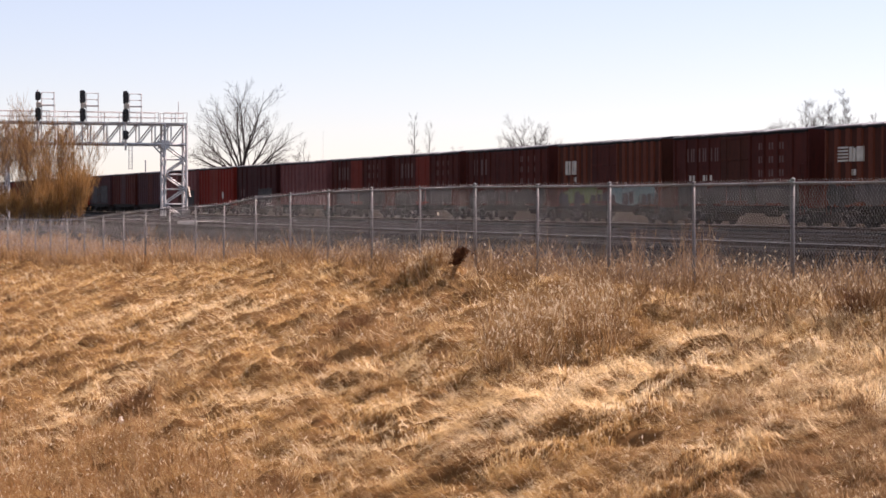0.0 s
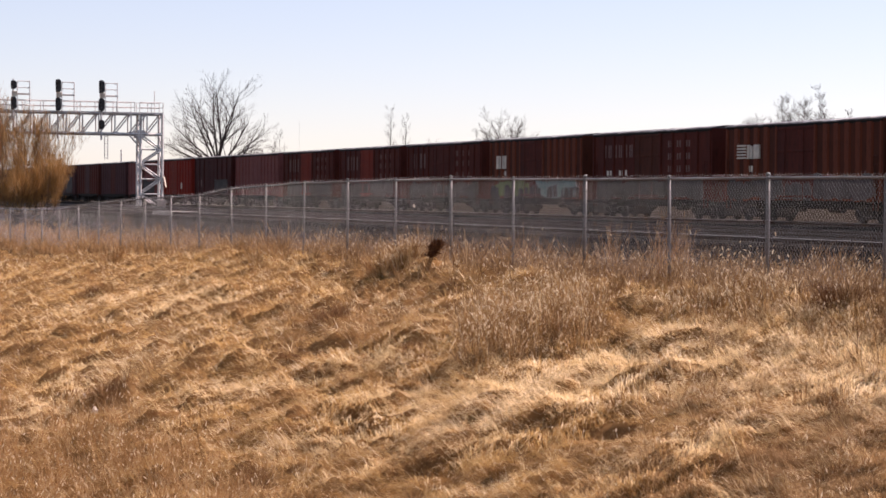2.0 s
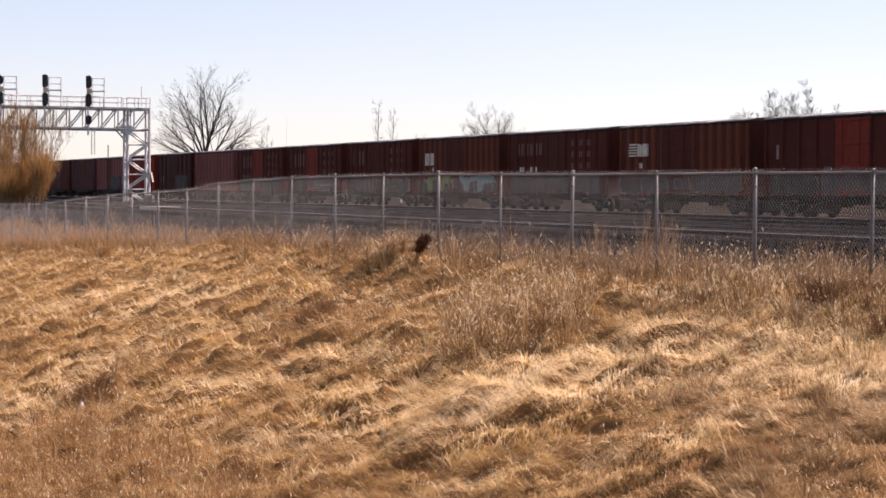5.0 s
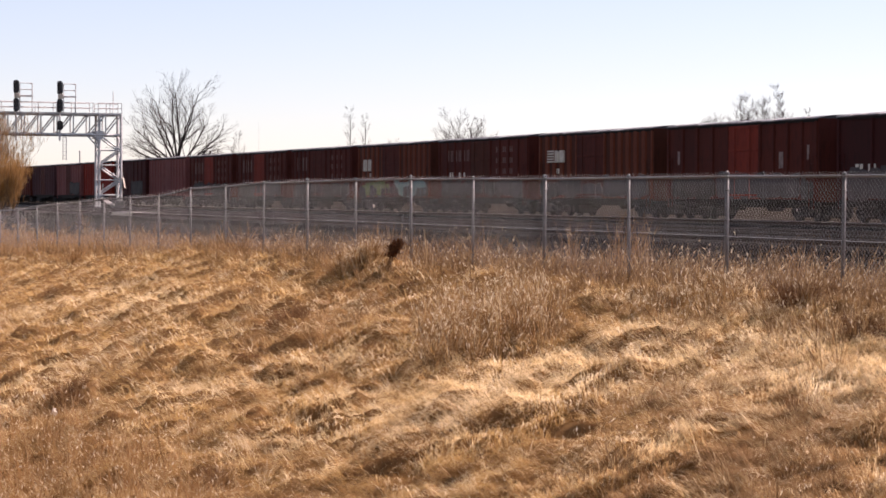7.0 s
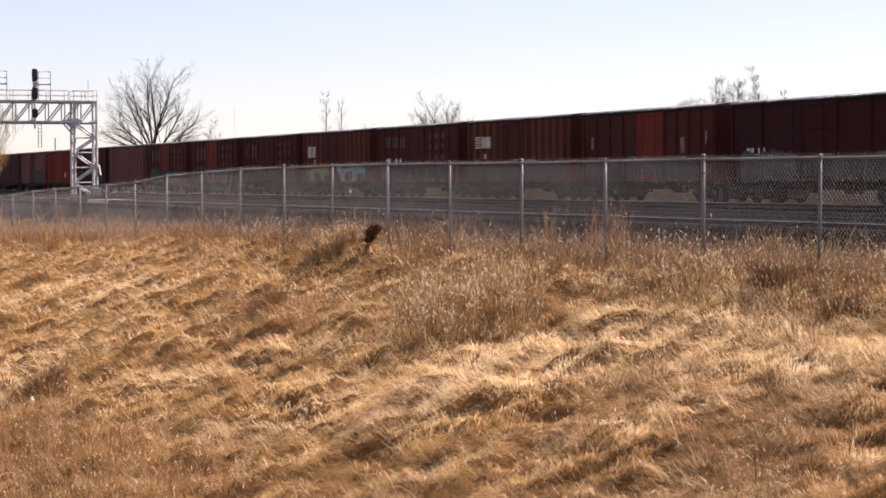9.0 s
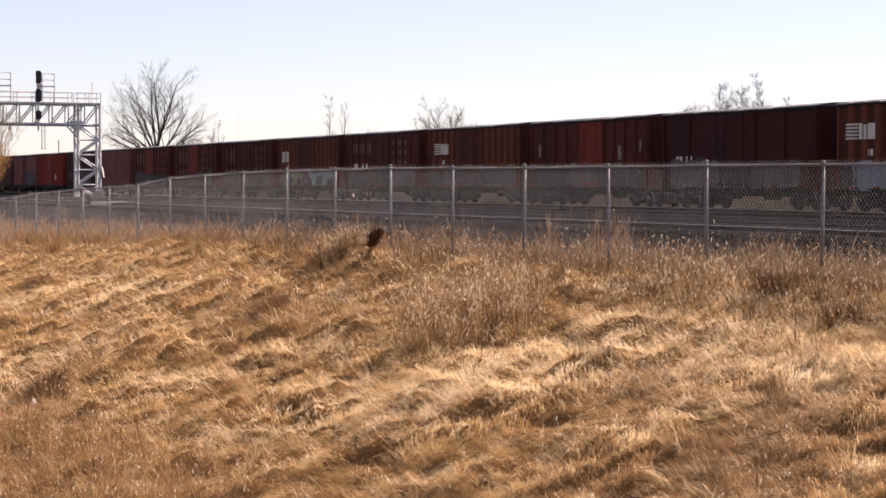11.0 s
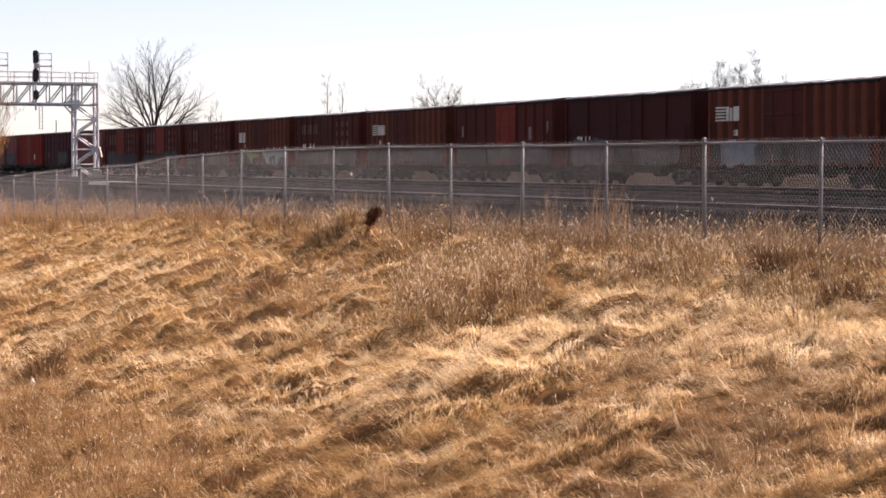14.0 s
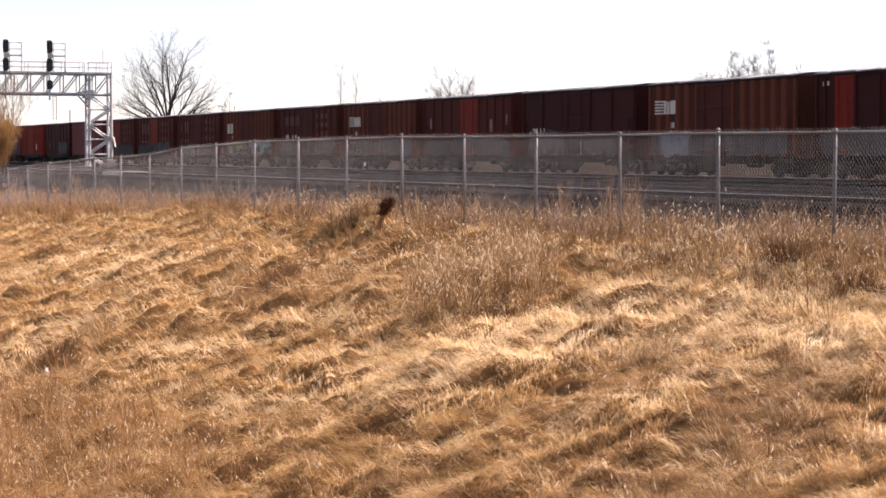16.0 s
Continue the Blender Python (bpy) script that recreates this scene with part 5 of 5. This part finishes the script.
# place, height, spread, blades
for px, py, hh, sp, n, sd in ((-1.45, 26.9, 0.30, 0.16, 46, 31), (-1.05, 26.3, 0.26, 0.12, 30, 32), (-2.0, 27.4, 0.28, 0.14, 34, 33)):
    dead_clump(px, py, hh, sp, n, sd, "bleached white dry flower stalks in the weeds", SEED)
for px, py, hh, sp, n, sd in ((5.63, 27.8, 0.50, 0.34, 620, 3), (5.95, 25.5, 0.42, 0.22, 420, 13), (3.22, 26.95, 0.30, 0.10, 260, 4), (6.15, 24.9, 0.30, 0.20, 300, 14)):
    dead_clump(px, py, hh, sp, n, sd, "dark brown dead tussock standing in the dry grass", DARKSHRUB)
for px, py, hh, sp, n, sd in ((-1.66, 37.9, 0.52, 0.36, 520, 10), (-0.12, 32.6, 0.26, 0.24, 320, 5), (-5.4, 36.2, 0.30, 0.40, 520, 15), (-2.09, 26.91, 0.36, 0.20, 420, 31), (-1.51, 24.53, 0.40, 0.24, 460, 32), (3.6, 21.7, 0.22, 0.50, 620, 7), (4.75, 22.9, 0.30, 0.26, 420, 16),
                              (-2.15, 35.3, 0.26, 0.24, 300, 17), (-8.1, 53.0, 0.34, 0.36, 260, 18), (-3.5, 42.8, 0.26, 0.50, 360, 19), (-1.2, 41.0, 0.24, 0.30, 260, 20)):
    dead_clump(px, py, hh, sp, n, sd, "brown dead tussock sunk in the fallen grass", DARKWEED)


def leaning_shrub(x, y, height, lean):
    """A dead shrub leaning over: bare stems below, a dense dark head of curled leaves above."""
    r = np.random.RandomState(17)
    th = tagged(new("dead_shrub"), "dark red-brown dead shrub leaning in the dry grass", "shrub")
    th.matrix_basis = pose(x, y, float(ground_z(x, y)))
    for k in range(5):
        a = Vector((r.normal(0, 0.03), r.normal(0, 0.03), -0.05))
        b = Vector((lean * 0.5 + r.normal(0, 0.03), r.normal(0, 0.04), height * 0.5))
        c = Vector((lean * r.uniform(0.7, 1.1), r.normal(0, 0.08), height * r.uniform(0.8, 1.0)))
        bm = rod(bmesh.new(), a, b, 0.012, 0.009, 5)
        rod(bm, b, c, 0.009, 0.004, 5)
        part("stem", bm, DARKWEED if k else WEED, th)
    n = 900
    f = r.rand(n) ** 0.7
    p = np.stack([lean * (0.4 + 0.65 * f) + r.normal(0, 0.05, n), r.normal(0, 0.06, n), height * (0.42 + 0.58 * f)], -1)
    d = r.normal(0, 0.6, (n, 3)) + np.array([0.2, 0, 0.8])
    d /= np.linalg.norm(d, axis=1)[:, None]
    u = np.cross(d, r.normal(0, 1, (n, 3)))
    u *= (0.013 / np.linalg.norm(u, axis=1))[:, None]
    L = r.uniform(0.05, 0.13, (n, 1))
    v = np.stack([p, p + d * L * 0.5 + u, p + d * L, p + d * L * 0.5 - u], 1).reshape(-1, 3)
    put("foliage", mesh_arrays("foliage", v, np.arange(n * 4).reshape(-1, 4), np.zeros((0, 3), int), DARKSHRUB), th)["kind"] = "stuff"


leaning_shrub(0.16, 40.4, 0.50, 0.20)


for px, py, hh, sp, n, sd in ((-0.80, 42.6, 0.62, 0.30, 420, 21), (-0.35, 42.3, 0.66, 0.30, 420, 22), (-0.62, 42.0, 0.34, 0.30, 300, 25), (-9.2, 63.0, 0.55, 0.5, 260, 23), (-3.6, 51.0, 0.45, 0.4, 240, 24)):
    dead_clump(px, py, hh, sp, n, sd, "brown upright tuft of dry grass by the fence", WEED)


def twig_shrub(x, y, height, seed):
    """A thin leafless shrub of fine reddish rods behind the fence."""
    r = np.random.RandomState(seed)
    n = 24
    z = float(ground_z(x, y))
    th = tagged(new("twig_shrub"), "thin leafless reddish-brown shrub behind the fence", "shrub", "thin shrubs behind the fence")
    th.matrix_basis = pose(x, y, z)
    an, f = r.uniform(0, 6.283, n), r.uniform(0.02, 0.30, n)
    d = np.stack([np.cos(an) * f, np.sin(an) * f, np.ones(n)], -1)
    a = np.stack([r.normal(0, 0.10, n), r.normal(0, 0.10, n), np.full(n, -0.05)], -1)
    ln = height * r.uniform(0.55, 1.05, n)[:, None]
    m = a + d * ln * 0.5
    b = m + (d + r.normal(0, 0.12, (n, 3))) * ln * 0.5
    v, q = tubes(np.concatenate([a, m]), np.concatenate([m, b]), np.repeat([0.004, 0.003], n), np.repeat([0.003, 0.002], n), 3)
    put("stem", mesh_arrays("stem", v, q, np.zeros((0, 3), int), WEED), th)
    k = r.randint(0, n, 60)
    p = m[k] + (b[k] - m[k]) * r.rand(60, 1)
    e = p + np.stack([r.normal(0, 0.07, 60), r.normal(0, 0.07, 60), r.uniform(0.05, 0.22, 60)], -1)
    v, q = tubes(p, e, 0.002, 0.0012, 3)
    put("twig", mesh_arrays("twig", v, q, np.zeros((0, 3), int), WEED), th)["kind"] = "stuff"


for b, hh, sd in ((0.0935, 1.05, 1), (0.1158, 1.25, 2), (0.121, 1.05, 4), (0.127, 1.15, 3), (0.0, 0.9, 5), (0.2, 0.8, 6)):
    yy = (FX + 1.0) / (b - FSLOPE)
    twig_shrub(b * yy, yy, hh, sd)


def dead_stalk(x, y, height, lean, seed):
    r = random.Random(seed)
    z = float(ground_z(x, y))
    th = tagged(new("dead_stalk"), "single thin dark dry weed stalk standing in the grass", "dead plant", "dry weed stalks")
    th.matrix_basis = pose(x, y, z)
    bm = bmesh.new()
    p = Vector((0, 0, -0.03))
    for k in range(4):
        e = p + Vector((lean * height / 4 + r.gauss(0, 0.01), r.gauss(0, 0.01), height / 4))
        rod(bm, p, e, 0.009 - 0.0015 * k, 0.0075 - 0.0015 * k, 5)
        if k:
            rod(bm, p, p + Vector((r.choice((-1, 1)) * r.uniform(0.03, 0.08), r.gauss(0, 0.03), 0.06)), 0.003, 0.002, 4)
        p = e
    part("stem", bm, DARKWEED, th)
    bm = bmesh.new()
    bmesh.ops.create_icosphere(bm, subdivisions=1, radius=0.014, matrix=Matrix.Translation(p) @ Matrix.Diagonal((0.8, 0.8, 1.5, 1)))
    part("seed_head", bm, DARKWEED, th)


for px, py, hh, ln, sd in ((-2.83, 27.95, 0.74, -0.24, 1), (5.32, 25.3, 0.48, 0.03, 2), (3.05, 26.8, 0.42, 0.3, 3), (-0.62, 30.4, 0.40, 0.05, 4), (-3.22, 28.78, 0.46, -0.08, 5)):
    dead_stalk(px, py, hh, ln, sd)


def scrap(x, y, w, seed, label):
    """A crumpled bit of white plastic film caught in the grass."""
    r = random.Random(seed)
    bm = bmesh.new()
    bmesh.ops.create_grid(bm, x_segments=6, y_segments=5, size=w / 2)
    for v in bm.verts:
        v.co += Vector((r.gauss(0, 0.1), r.gauss(0, 0.1), r.gauss(0, 0.22))) * w
    bmesh.ops.solidify(bm, geom=bm.faces[:], thickness=0.002)
    z = float(ground_z(x, y)) + 0.13
    ob = new("plastic_scrap", mesh_of("plastic_scrap", bm, WHITEP))
    tagged(ob, label, "litter")
    ob.matrix_basis = pose(x, y, z, 55, 15, 30 * seed)


scrap(-5.39, 34.82, 0.13, 3, "crumpled pale plastic scrap at the foot of a mound")
scrap(-5.75, 36.01, 0.05, 4, "tiny white plastic scrap on a mound of flattened grass")
scrap(5.70, 27.7, 0.10, 2, "small crumpled pale scrap beside a dark tussock")


# ------------------------------------------------------------------ what moves
def motions():
    times = [0.0, 0.1, 0.3] + [0.5 * k for k in range(1, 32)] + [15.7, 15.9, 16.0]
    for k, car in CARS.items():
        rows = []
        for t in times:
            p = on_track(front(t) - PITCH * k - PITCH / 2, TRAIN_D, RAIL_Z)
            rows.append((t, pose(p.x, p.y, p.z, 0, 0, math.degrees(TH))))
        walk(car, rows)
    for w, o in WHEELS:
        walk(w, [(t, pose(0, o, 0.42, -math.degrees((front(t) - front(0)) / 0.42))) for t in np.arange(0, 16.01, 0.1334)])


motions()
